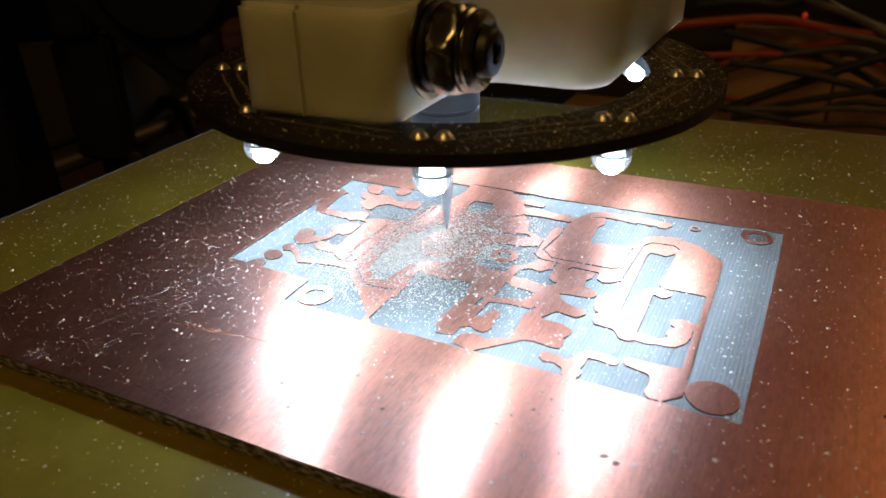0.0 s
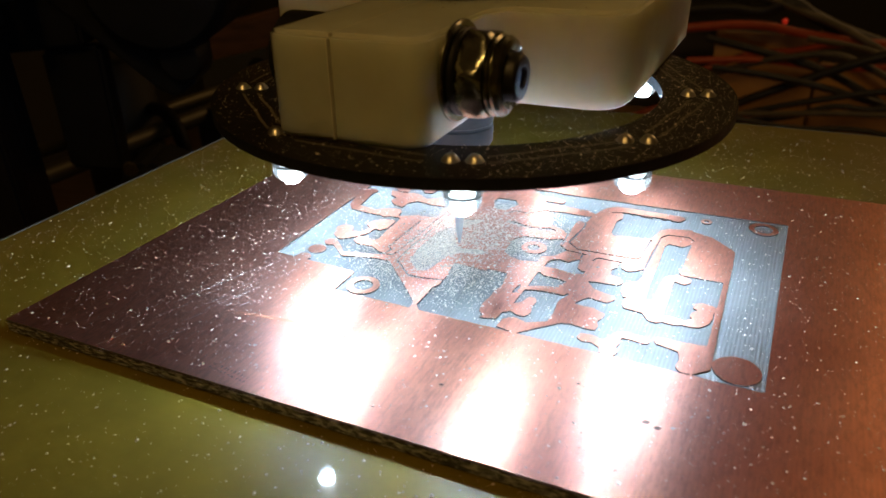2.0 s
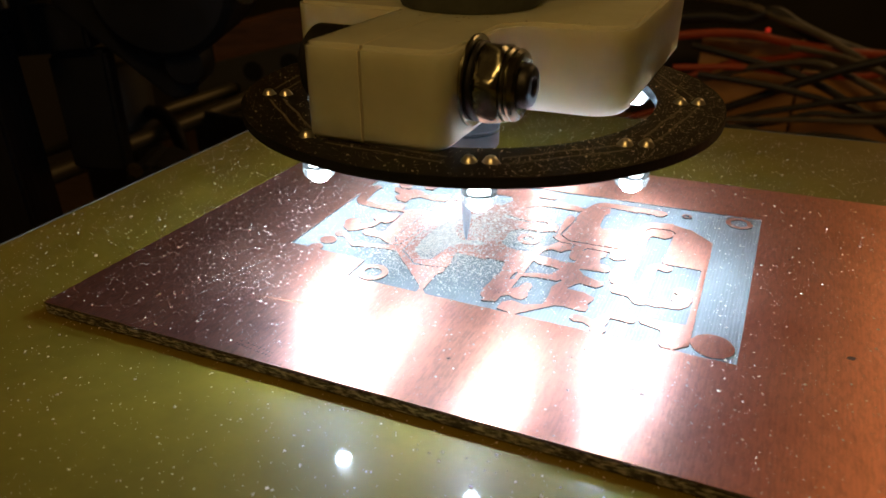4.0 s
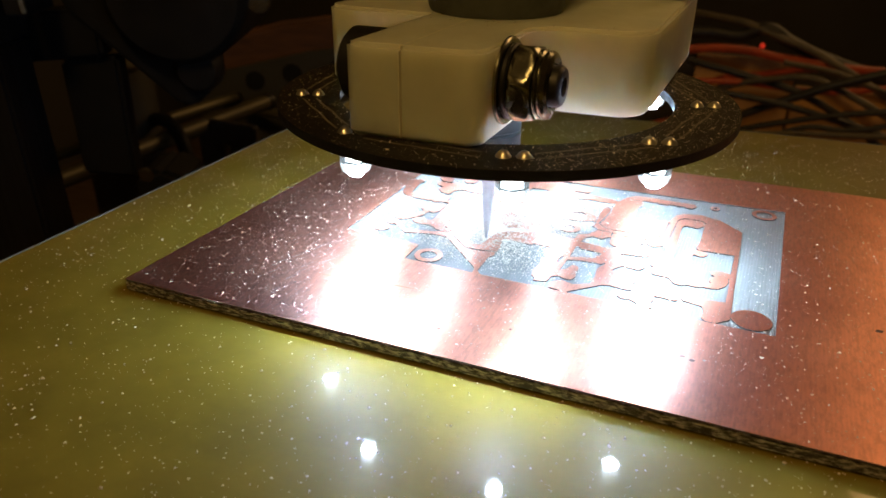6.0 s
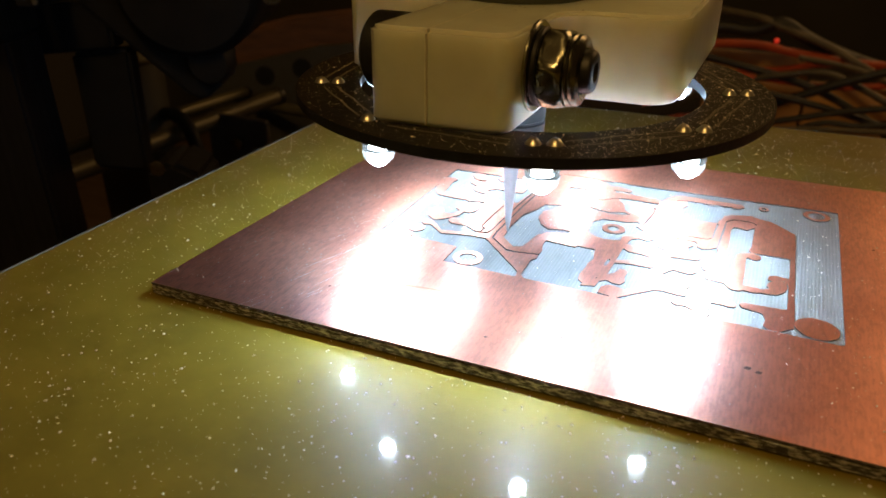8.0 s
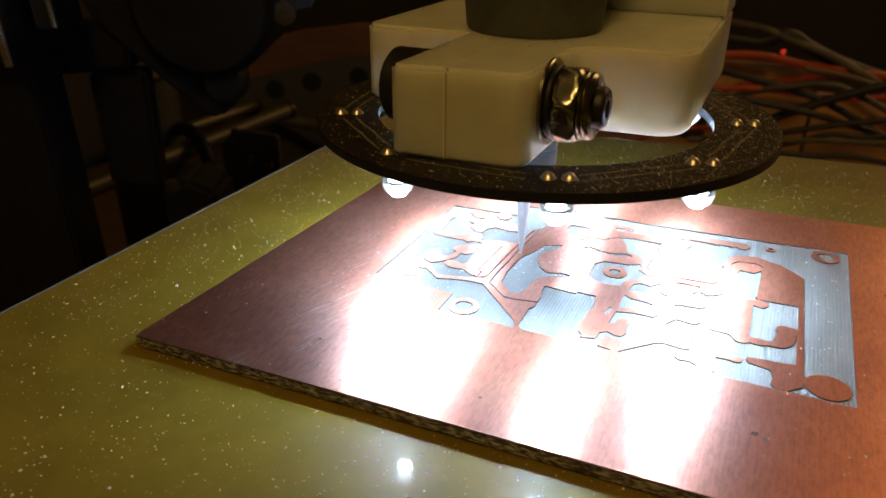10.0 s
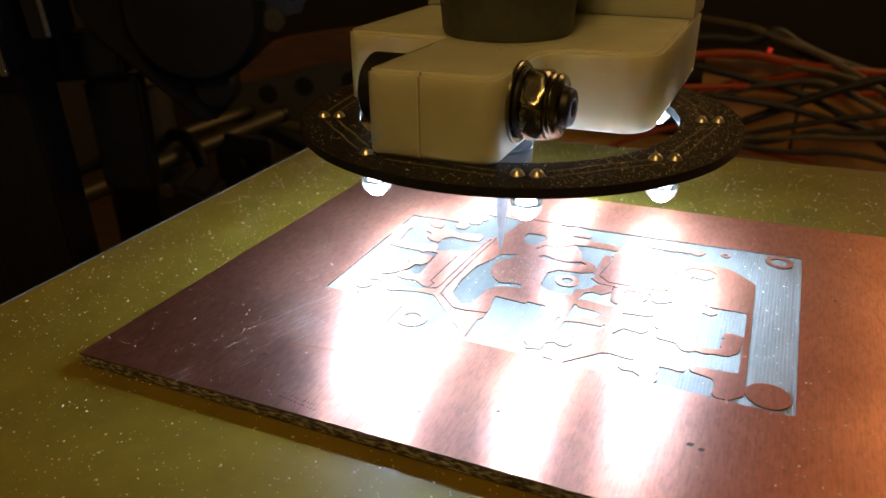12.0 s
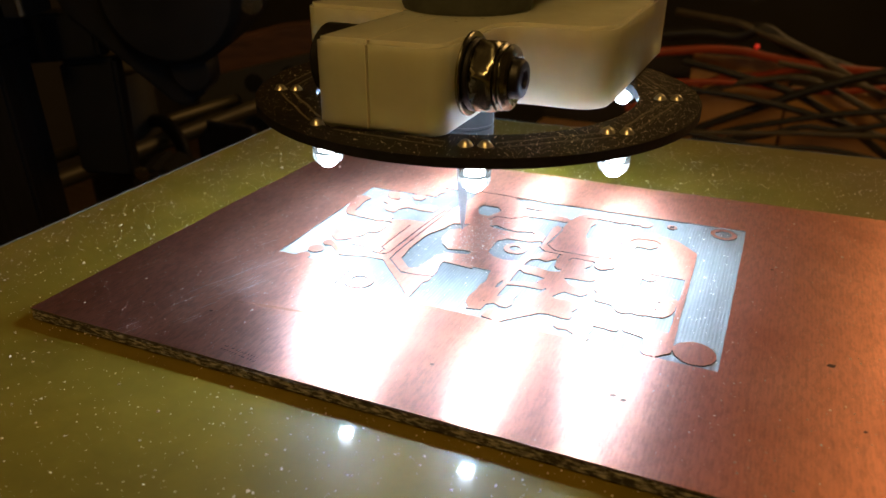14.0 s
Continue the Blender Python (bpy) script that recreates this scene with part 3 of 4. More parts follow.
    wob = np.array([[noise.noise((x * 3.1, y * 3.1, 0.3)) * 0.5 + noise.noise((x * 9, y * 9, 2.7)) * 0.5 + noise.noise((x * 25, y * 25, 5.1)) * 0.35 for y in GY[0]] for x in GX[:, 0]])
    rim = np.clip(np.maximum.reduce([X0 + 0.3 - GX, GX + 0.04, Y0 + 0.3 - GY, GY - 5.6]) * 40, 0, 1)
    return d + 0.014 * wob * (1 - rim)


TOP, DEEP = 0.0, -0.026


def foil_pieces(d):
    """Cuts the copper sheet along the zero line of d: one list of faces for each piece that hangs together."""
    label = -np.ones(d.shape, int)
    count = 0
    for i in range(NX):
        for j in range(NY):
            if d[i, j] < 0 and label[i, j] < 0:
                stack, label[i, j] = [(i, j)], count
                while stack:
                    a, b = stack.pop()
                    for u, v in ((a + 1, b), (a - 1, b), (a, b + 1), (a, b - 1)):
                        if 0 <= u < NX and 0 <= v < NY and d[u, v] < 0 and label[u, v] < 0:
                            label[u, v] = count
                            stack.append((u, v))
                count += 1
    pieces = [([], []) for _ in range(count)]

    def face(k, pts):
        verts, faces = pieces[k]
        faces.append(tuple(range(len(verts), len(verts) + len(pts))))
        verts.extend(pts)

    neg = d < 0
    full = neg[:-1, :-1] & neg[1:, :-1] & neg[1:, 1:] & neg[:-1, 1:]
    for j in range(NY - 1):
        i = 0
        while i < NX - 1:
            if full[i, j]:
                s = i
                while i < NX - 1 and full[i, j]:
                    i += 1
                x0, x1, y0, y1 = X0 + STEP * s, X0 + STEP * i, Y0 + STEP * j, Y0 + STEP * (j + 1)
                face(label[s, j], [(x0, y0, TOP), (x1, y0, TOP), (x1, y1, TOP), (x0, y1, TOP)])
                continue
            c = [(i, j), (i + 1, j), (i + 1, j + 1), (i, j + 1)]
            ins = [neg[p] for p in c]
            if any(ins):
                pts, kinds = [], []
                for n in range(4):
                    p, q = c[n], c[(n + 1) % 4]
                    if neg[p]:
                        pts.append((X0 + STEP * p[0], Y0 + STEP * p[1], TOP))
                        kinds.append(0)
                    if neg[p] != neg[q]:
                        k = d[p] / (d[p] - d[q])
                        pts.append((X0 + STEP * (p[0] + k * (q[0] - p[0])), Y0 + STEP * (p[1] + k * (q[1] - p[1])), TOP))
                        kinds.append(1)
                k = label[c[ins.index(True)]]
                if len(pts) > 2:
                    face(k, pts)
                for n in range(len(pts)):
                    m = (n + 1) % len(pts)
                    if kinds[n] and kinds[m]:
                        a, b = pts[n], pts[m]
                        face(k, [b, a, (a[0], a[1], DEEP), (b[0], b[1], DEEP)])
            i += 1
    return pieces


def raw_mesh(name, verts, faces, mat, parent, label=""):
    at = ORIGIN[parent.name]
    me = bpy.data.meshes.new(name)
    me.from_pydata([((x - at.x) * CM, (y - at.y) * CM, (z - at.z) * CM) for x, y, z in verts], [], faces)
    me.materials.append(mat)
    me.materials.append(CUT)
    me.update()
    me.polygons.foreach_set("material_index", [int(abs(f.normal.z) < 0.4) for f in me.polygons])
    uv = me.uv_layers.new(name="grain")
    uv.data.foreach_set("uv", [c for l in me.loops for c in (me.vertices[l.vertex_index].co.y * 10, me.vertices[l.vertex_index].co.x * 10)])
    ob = new(name, me)
    ORIGIN[ob.name] = at.copy()
    ob.parent = parent
    return tagged(ob, label)


BOARD = [(-11.24, -3.17), (4.7, -2.55), (4.7, 7.8), (-11.0, 6.75)]


def copper_board():
    b = thing("copper_clad_board", -3.3, 2.0, -0.27, "copper-clad laminate board, half-milled circuit, on the green table", "circuit board")
    part("laminate", prism(BOARD, -0.222, -0.062, 0.004, 1), EDGE, b, "fibrous cut laminate edge")
    x1, y1 = X0 + STEP * (NX - 1), Y0 + STEP * (NY - 1)
    part("pocket_floor", box(X0 + 0.05, x1 - 0.05, Y0 + 0.05, y1 - 0.05, -0.06, -0.0255), FIBRE, b, "pale milled fibreglass floor with tool marks")
    spacer = box(-9.5, 3, -2.2, 6.2, -0.268, -0.223)
    part("tape", spacer, BLACK, b, "dark adhesive tape under the board")
    pieces = sorted(foil_pieces(circuit()), key=lambda p: -len(p[0]))
    for n, (verts, faces) in enumerate(pieces):
        if len(faces) < 6:
            continue
        if n == 0:
            (ax, ay), (bx, by), (cx, cy), (dx, dy) = BOARD
            for quad in ([(ax, ay), (bx, by), (x1, Y0), (X0, Y0)], [(bx, by), (cx, cy), (x1, y1), (x1, Y0)], [(cx, cy), (dx, dy), (X0, y1), (x1, y1)], [(dx, dy), (ax, ay), (X0, Y0), (X0, y1)]):
                faces.append(tuple(range(len(verts), len(verts) + 4)))
                verts.extend((x, y, TOP) for x, y in quad)
            for (px, py), (qx, qy) in zip(BOARD, BOARD[1:] + BOARD[:1]):
                faces.append(tuple(range(len(verts), len(verts) + 4)))
                mx, my = qy - py, px - qx
                k = 0.008 / math.hypot(mx, my)
                verts.extend([(qx, qy, TOP), (px, py, TOP), (px + mx * k, py + my * k, DEEP), (qx + mx * k, qy + my * k, DEEP)])
            raw_mesh("copper_foil", verts, faces, COPPER, b, "brushed copper sheet, scratched and tarnished")
        else:
            raw_mesh("copper_island", verts, faces, COPPER, b)
    marks(b)
    return rides(b)


def sliver(x, y, length, width, angle, z=0.0025):
    """A thin lens-shaped mark lying on the copper."""
    c, w = math.cos(radians(angle)), math.sin(radians(angle))
    bm = bmesh.new()
    up, down = [], []
    for k in range(7):
        u, v = (k / 6 - 0.5) * length, 0.5 * width * math.sin(math.pi * k / 6)
        if k in (0, 6):
            v = 0.05 * width
        up.append(bm.verts.new((x + c * u - w * v, y + w * u + c * v, z)))
        down.append(bm.verts.new((x + c * u + w * v, y + w * u - c * v, z)))
    for k in range(6):
        bm.faces.new((down[k], down[k + 1], up[k + 1], up[k]))
    return bm


def marks(b):
    r = random.Random(5)
    for k in range(34):
        x, y = r.gauss(-8.6, 0.3), r.gauss(-1.0, 0.7)
        part("scratch", sliver(x, y, r.uniform(0.2, 0.9), r.uniform(0.003, 0.007), 72 + r.gauss(0, 2)), SCRATCH, b, "scratch with its glint in a pale colour")
    for x, y, length, w in ((-8.93, -1.1, 1.0, 0.008), (-8.72, -1.0, 0.7, 0.006), (-9.06, 0.8, 0.65, 0.007), (-9.25, -2.9, 0.7, 0.007), (-9.1, -3.0, 0.5, 0.006)):
        part("scratch", sliver(x, y, length, w, 69), SCRATCH, b, "scratch with its glint in a pale colour")
    for k in range(34):
        x, y = r.uniform(-10.4, -7.4), r.uniform(-2.7, 1.6)
        part("scratch", sliver(x, y, r.uniform(0.3, 1.4), r.uniform(0.003, 0.006), 70 + r.gauss(0, 4)), STAIN, b, "fine hairline scratch")
    part("stain", sliver(-7.35, -1.33, 1.6, 0.085, 9), STAIN, b, "brown streak")
    part("stain", sliver(-6.5, -1.2, 0.8, 0.04, 4), STAIN, b, "brown streak")
    for k in range(24):
        part("tick_mark", sliver(-7.36 + 0.062 * (k % 12) + r.gauss(0, 0.01), -2.66 - 0.09 * (k // 12) - 0.006 * (k % 12), 0.04 + 0.03 * r.random(), 0.016, 60), PIT, b, "dark stamped tick")
    for x, y, d in ((1.6, 0.93, 0.11), (-1.35, -1.27, 0.09), (-1.19, -1.32, 0.08), (-4.1, -1.7, 0.05), (-8.3, -1.9, 0.05), (2.0, -0.6, 0.05), (0.6, 4.0, 0.05), (-5.2, -2.2, 0.05)):
        part("pit", sliver(x, y, d * 1.4, d, 30), PIT, b, "dark pit")


copper_board()


# ---- ring light, clamp and spindle ----
def ring_light():
    r = thing("ring_light", RING[0], RING[1], RING_TOP, "black circuit board ring light with nine lit white LEDs", "lamp")
    z1, z0 = RING_TOP, RING_TOP - RING_THICK
    part("ring_board", lathe([(RING_IN, z0), (RING_OUT, z0), (RING_OUT, z1), (RING_IN, z1), (RING_IN, z0)], *RING, steps=128), BLACK_PCB, r)
    for a in LED_ANGLES:
        c, s = math.cos(radians(a)), math.sin(radians(a))
        x, y = RING[0] + LED_R * c, RING[1] + LED_R * s
        led = part("led", lathe([(0.29, z0), (0.29, z0 - 0.09), (0.25, z0 - 0.10), (0.25, 2.80)], x, y, 32), LED_CLEAR, r, "clear epoxy body")
        part("dome", lathe([(0.25, 2.80), (0.248, 2.72), (0.225, 2.65), (0.18, 2.61), (0.13, 2.59)], x, y, 32), LED_BAND, led, "bright milky dome")
        part("core", lathe([(0.13, 2.589), (0.115, 2.56), (0.08, 2.54), (0, 2.53)], x, y, 24), LED_GLOW, led, "glaring white core")
        # the two legs of every LED stand along one and the same direction
        part("chip", lathe([(0, 2.6), (0.10, 2.6), (0.10, 2.92), (0, 2.92)], x, y, 20), LED_CHIP, led, "bright column of light in the epoxy")
        for side in (-0.15, 0.15):
            px, py = x + 0.94 * side, y + 0.34 * side
            part("solder_joint", lathe([(0.12, z1), (0.11, z1 + 0.02), (0.085, z1 + 0.05), (0.065, z1 + 0.075), (0.035, z1 + 0.09), (0, z1 + 0.094)], px, py, 16), SOLDER, r)
    # conductors between the joints, just proud of the mask
    for a in LED_ANGLES:
        for off in (-0.12, 0.10):
            ra = LED_R + off
            pts = [(ra, a + 5), (ra - 0.08, a + 13), (ra - 0.13, a + 20), (ra - 0.08, a + 27), (ra, a + 35)]
            bm = bmesh.new()
            w = 0.022
            rows = []
            for q, ang in pts:
                rows.append([bm.verts.new((RING[0] + (q + e) * math.cos(radians(ang)), RING[1] + (q + e) * math.sin(radians(ang)), z1 + 0.004)) for e in (-w, w)])
            for u, v in zip(rows, rows[1:]):
                bm.faces.new((u[0], u[1], v[1], v[0]))
            part("conductor", bm, GOLD_TRACE, r)
    return r


ring_light()

CLAMP_Z0, CLAMP_Z1 = 3.27, 4.66


def spindle_clamp():
    c = thing("spindle_clamp", AXIS[0], 3.5, CLAMP_Z0, "white nylon split clamp holding the spindle, bolted across its jaws", "clamp")
    body = [(-6.5, -1.95)] + arc(-4.78, -1.45, 0.36, -80, -5, 5) + [(-4.42, -0.2)] + arc(-3.92, 0.15, 0.5, 180, 100, 5) + arc(-3.15, 1.3, 0.6, -82, -3, 6) + [(-2.55, 6.2), (-8.65, 6.2)] + arc(-8.35, 1.2, 0.3, 180, 270, 4) + [(-6.5, 0.9)]
    part("body", prism(body, CLAMP_Z0, CLAMP_Z1, 0.06, 4), NYLON, c)
    part("slot", box(-5.634, -5.616, -1.9, 0.75, CLAMP_Z1 - 0.05, CLAMP_Z1 + 0.002), SEAM, c, "fine saw cut between the jaws")
    part("seam", box(-5.630, -5.620, -1.9518, -1.8, CLAMP_Z0 + 0.06, CLAMP_Z1 - 0.06), SEAM, c, "faint upright seam")
    part("back_plate", prism([(-8.65, 4.7), (-2.55, 4.7), (-2.55, 6.4), (-8.65, 6.4)], CLAMP_Z1 + 0.002, 13, 0.015), NYLON, c)
    r = random.Random(12)
    for k in range(16):
        x, y = r.uniform(-6.3, -3.2), r.uniform(0.2, 1.0)
        speck = sliver(x, y, r.uniform(0.03, 0.09), 0.025, r.uniform(0, 180), CLAMP_Z1 + 0.003)
        part("dirt_speck", speck, PIT, c, "dark dirt speck")
    # bolt across the jaws
    ay, az = -0.72, 4.05
    turn = lambda x: Matrix.Translation((x, ay, az)) @ Euler((0, radians(90), 0)).to_matrix().to_4x4()
    part("washer", lathe([(0.3, 0), (0.64, 0), (0.66, 0.02), (0.66, 0.06), (0.64, 0.08), (0.3, 0.08)], 0, 0, 48, turn(-4.44)), STEEL, c, "zinc plated washer")
    part("washer", lathe([(0.3, 0), (0.55, 0), (0.57, 0.02), (0.57, 0.07), (0.55, 0.09), (0.3, 0.09)], 0, 0, 48, turn(-4.358)), DARK_STEEL, c, "dark spring washer")
    # locking nut: six flats whose corners are turned off at both ends, then a rolled collar
    nut = bmesh.new()
    rings = []
    for z, cut in ((0.0, 0.52), (0.04, 0.57), (0.09, 0.625), (0.28, 0.625), (0.33, 0.58), (0.37, 0.53)):
        ring = []
        for k in range(72):
            a = math.pi * 2 * k / 72
            flat = 0.54 / math.cos((a - radians(20)) % (math.pi / 3) - math.pi / 6)
            ring.append(nut.verts.new((min(flat, cut) * math.cos(a), min(flat, cut) * math.sin(a), z)))
        rings.append(ring)
    for u, v in zip(rings, rings[1:]):
        for k in range(72):
            nut.faces.new((u[k - 1], u[k], v[k], v[k - 1]))
    nut.faces.new(rings[0])
    nut.faces.new(rings[-1])
    bmesh.ops.transform(nut, matrix=turn(-4.268), verts=nut.verts)
    n = part("nut", nut, STEEL, c, "zinc plated locking nut")
    part("collar", lathe([(0.49, 0), (0.515, 0.03), (0.52, 0.06), (0.49, 0.085), (0.505, 0.11), (0.51, 0.15), (0.48, 0.2), (0.41, 0.23), (0.33, 0.2), (0.32, 0.12)], 0, 0, 48, turn(-3.90)), STEEL, n, "rolled collar with two ridges")
    part("bolt", lathe([(0.31, -0.2), (0.31, 0.31), (0.28, 0.36), (0.26, 0.37), (0.15, 0.37), (0.13, 0.30), (0, 0.30)], 0, 0, 32, turn(-3.90)), DARK_STEEL, c, "blackened bolt end")
    part("bolt_head", lathe([(0, 0), (0.54, 0), (0.6, 0.06), (0.6, 0.58), (0, 0.58)], 0, 0, 40, turn(-7.1)), DARK_STEEL, c, "black socket bolt head")
    return c


spindle_clamp()


def spindle():
    s = thing("spindle", AXIS[0], AXIS[1], 0, "grey tapered spindle with a fine milling bit", "spindle")
    part("housing", lathe([(1.2, CLAMP_Z1 + 0.005), (1.24, CLAMP_Z1 + 0.1), (1.42, 7.0), (1.9, 12), (1.9, 16)], *AXIS, steps=64), SPINDLE, s)
    part("collet", lathe([(0.6, CLAMP_Z1), (0.6, 2.98), (0.57, 2.96), (0.57, 2.92), (0.6, 2.9), (0.6, 2.45), (0.57, 2.43), (0.57, 2.39), (0.6, 2.37), (0.6, 2.1), (0.4, 1.8), (0.17, 1.78)], *AXIS, steps=48), COLLET, s)
    part("bit", lathe([(0.16, 2.0), (0.16, 1.5), (0.06, 0.25), (0.012, -0.03)], *AXIS, steps=24), BIT, s, "pointed carbide engraving bit")
    return s


spindle()


# ---- air nozzle that blows the dust away ----
def air_nozzle():
    n = thing("air_nozzle", 0, 0, 0, "brass and chrome blow gun nozzle held over the board", "nozzle")
    turn = Euler((0, radians(-90), 0)).to_matrix().to_4x4()
    part("tip", lathe([(0.12, 0.03), (0.13, 0), (0.27, 0.0), (0.31, 0.05), (0.325, 0.2), (0.325, 1.28), (0.3, 1.32)], 0, 0, 40, turn), CHROME, n, "scuffed chrome tip")
    part("ferrule", lathe([(0.3, 1.32), (0.34, 1.35), (0.34, 1.42), (0.3, 1.46)], 0, 0, 40, turn), BRASS, n)
    part("tube", lathe([(0.32, 1.46), (0.33, 2.0), (0.34, 16)], 0, 0, 40, turn), BRASS, n, "polished brass tube")
    return n


NOZZLE = air_nozzle()


# ---- dust ----
def grains(name, xy, z, size, label, parent=None):
    """Loose irregular crumbs, one mesh of many."""
    verts, faces = [], []
    rng = np.random.default_rng(len(xy))
    for (x, y), s in zip(xy, size):
        o = len(verts)
        k = rng.uniform(0.3, 1.7, 6) * s
        a = rng.uniform(0, 6.28)
        c, w = math.cos(a), math.sin(a)
        h = z + 0.5 * s
        verts += [(x + c * k[0], y + w * k[0], h), (x - w * k[1], y + c * k[1], h), (x - c * k[2], y - w * k[2], h), (x + w * k[3], y - c * k[3], h), (x, y, h + 0.7 * k[4]), (x, y, h - 0.5 * s)]
        faces += [(o, o + 1, o + 4), (o + 1, o + 2, o + 4), (o + 2, o + 3, o + 4), (o + 3, o, o + 4), (o + 1, o, o + 5), (o + 2, o + 1, o + 5), (o + 3, o + 2, o + 5), (o, o + 3, o + 5)]
    me = bpy.data.meshes.new(name)
    me.from_pydata([(p[0] * CM, p[1] * CM, p[2] * CM) for p in verts], [], faces)
    me.materials.append(DUST)
    ob = new(name, me)
    ORIGIN[ob.name] = Vector((0, 0, 0))
    return tagged(ob, label, "dust", "", "stuff")


rng = np.random.default_rng(7)


def sizes(n, small=0.010, spread=0.5):
    return np.minimum(small * np.exp(rng.normal(0, spread, n)), 0.026)


def inside_board(p):
    return (p[:, 0] > -11.2) & (p[:, 0] < 4.6) & (p[:, 1] > -3.0 + 0.03 * (p[:, 0] + 11)) & (p[:, 1] < 6.7 + 0.06 * (p[:, 0] + 11))


def bed_dust():
    p = np.c_[rng.uniform(-14.3, 9, 36000), rng.uniform(-13, 12.5, 36000)]
    p = p[~inside_board(p)]
    near = rng.random(len(p)) < np.where(p[:, 1] < -3, 0.55, 0.9)
    p = p[near]
    rides(grains("bed_dust", p, -0.268, sizes(len(p), 0.0078, 0.6), "white crumbs of laminate dust on the green table"))


bed_dust()


def lasting_dust():
    p = np.c_[rng.uniform(-11.2, 4.6, 9000), rng.uniform(-3, 7.5, 9000)]
    p = p[inside_board(p)]
    keep = rng.random(len(p)) < np.where(p[:, 0] > -1, 0.36, np.where(p[:, 0] < -7, 0.9, 0.10))
    p = p[keep]
    rides(grains("stuck_dust", p, 0.0, np.where(p[:, 0] < -1, 0.85, 1.0) * sizes(len(p), 0.0068), "scattered crumbs of dust on the copper board"))
    q = np.c_[rng.uniform(-8.6, 0, 900), rng.uniform(0, 5.6, 900)]
    w = np.c_[rng.normal(-5.1, 0.4, 1100), rng.normal(3.0, 0.75, 1100)]
    rides(grains("stuck_dust", w, 0.0, sizes(len(w), 0.006), "fresh swarf on the copper round the bit"))
    rides(grains("stuck_dust", q, -0.024, sizes(len(q), 0.007), "fine swarf left in the milled pocket"))


lasting_dust()


def ring_dust():
    a, r = rng.uniform(0, 2 * math.pi, 9000), np.sqrt(rng.uniform(RING_IN ** 2, RING_OUT ** 2, 9000)) * 0.998
    p = np.c_[RING[0] + r * np.cos(a), RING[1] + r * np.sin(a)]
    p = p[rng.random(len(p)) < 0.35 + 0.65 * (p[:, 0] > -3.5)]
    grains("ring_dust", p, RING_TOP, sizes(len(p), 0.0052, 0.45), "pale dust settled on the black ring")


ring_dust()

BLOWN = []   # (object, time it lifts, way it flies)


def blown_dust():
    # crumbs strewn over the copper to the left of the pocket and round it
    for k in range(9):
        x0 = -11.2 + 1.7 * k
        p = np.c_[rng.uniform(x0, x0 + 1.7, 6500), rng.uniform(-3.1, 7.0, 6500)]
        p = p[inside_board(p)]
        dens = np.exp(-np.hypot((p[:, 0] + 8.2) * np.where(p[:, 0] > -8.2, 0.62, 1.0), (p[:, 1] - 2.4) * 0.8) / 4.0)
        p = p[rng.random(len(p)) < 0.36 * dens]
        ob = grains("loose_dust", p, 0.0, sizes(len(p), 0.0072, 0.6), "loose white dust strewn over the copper")
        BLOWN.append((ob, 7.12 + 0.03 * k if k > 2 else 7.3 - 0.03 * k, (30 + 4 * k, 34, 6)))
    # heaps thrown up round the bit
    for k, (cx, cy, sx, sy, n, s) in enumerate(((-5.55, 2.7, 0.5, 0.75, 48000, 0.0066), (-6.2, 2.1, 0.4, 0.7, 14000, 0.0068), (-4.6, 3.2, 0.6, 0.8, 3600, 0.0085), (-5.9, 1.1, 0.9, 0.5, 2400, 0.0080), (-4.6, 1.4, 0.7, 0.8, 1500, 0.0090), (-7.0, 3.0, 0.8, 0.9, 900, 0.0085))):
        p = np.c_[rng.normal(cx, sx, n), rng.normal(cy, sy, n)]
        p = p[(p[:, 1] > 0.05) & (p[:, 1] < 4.4) & (p[:, 0] > -8.5)]
        ob = grains("loose_dust", p, -0.01, sizes(len(p), s, 0.45), "heaped white dust round the milling bit")
        BLOWN.append((ob, 7.0 + 0.03 * k, (26, 32 + 3 * k, 7)))


blown_dust()


# ---- machine behind on the left ----
# the frame behind stands askew: r along it to the right, f away, z up
ASKEW = Matrix(((0.9, -0.434, 0, 0), (0.434, 0.9, 0, 0), (0, 0, 1, 0), (0, 0, 0, 1)))


def at(r, f, z):
    return ASKEW @ Vector((r, f, z))


def elevation(points, f0, f1, bevel=0.1):
    """A solid drawn as its front view in (r, z), from depth f0 to f1."""
    bm = prism(points, f0, f1, bevel, 2)
    bmesh.ops.transform(bm, matrix=ASKEW @ Matrix(((1, 0, 0, 0), (0, 0, 1, 0), (0, 1, 0, 0), (0, 0, 0, 1))), verts=bm.verts)
    return bm


def facing(profile, r, f, z, steps=24):
    """A turned part whose axis points out of the frame towards the front."""
    return lathe(profile, 0, 0, steps, Matrix.Translation(at(r, f, z)) @ ASKEW @ Euler((radians(90), 0, 0)).to_matrix().to_4x4())


def rod(a, b, r, steps=24):
    a, b = Vector(a), Vector(b)
    return lathe([(r, 0), (r, (b - a).length)], 0, 0, steps, Matrix.Translation(a) @ (b - a).to_track_quat("Z", "Y").to_matrix().to_4x4())


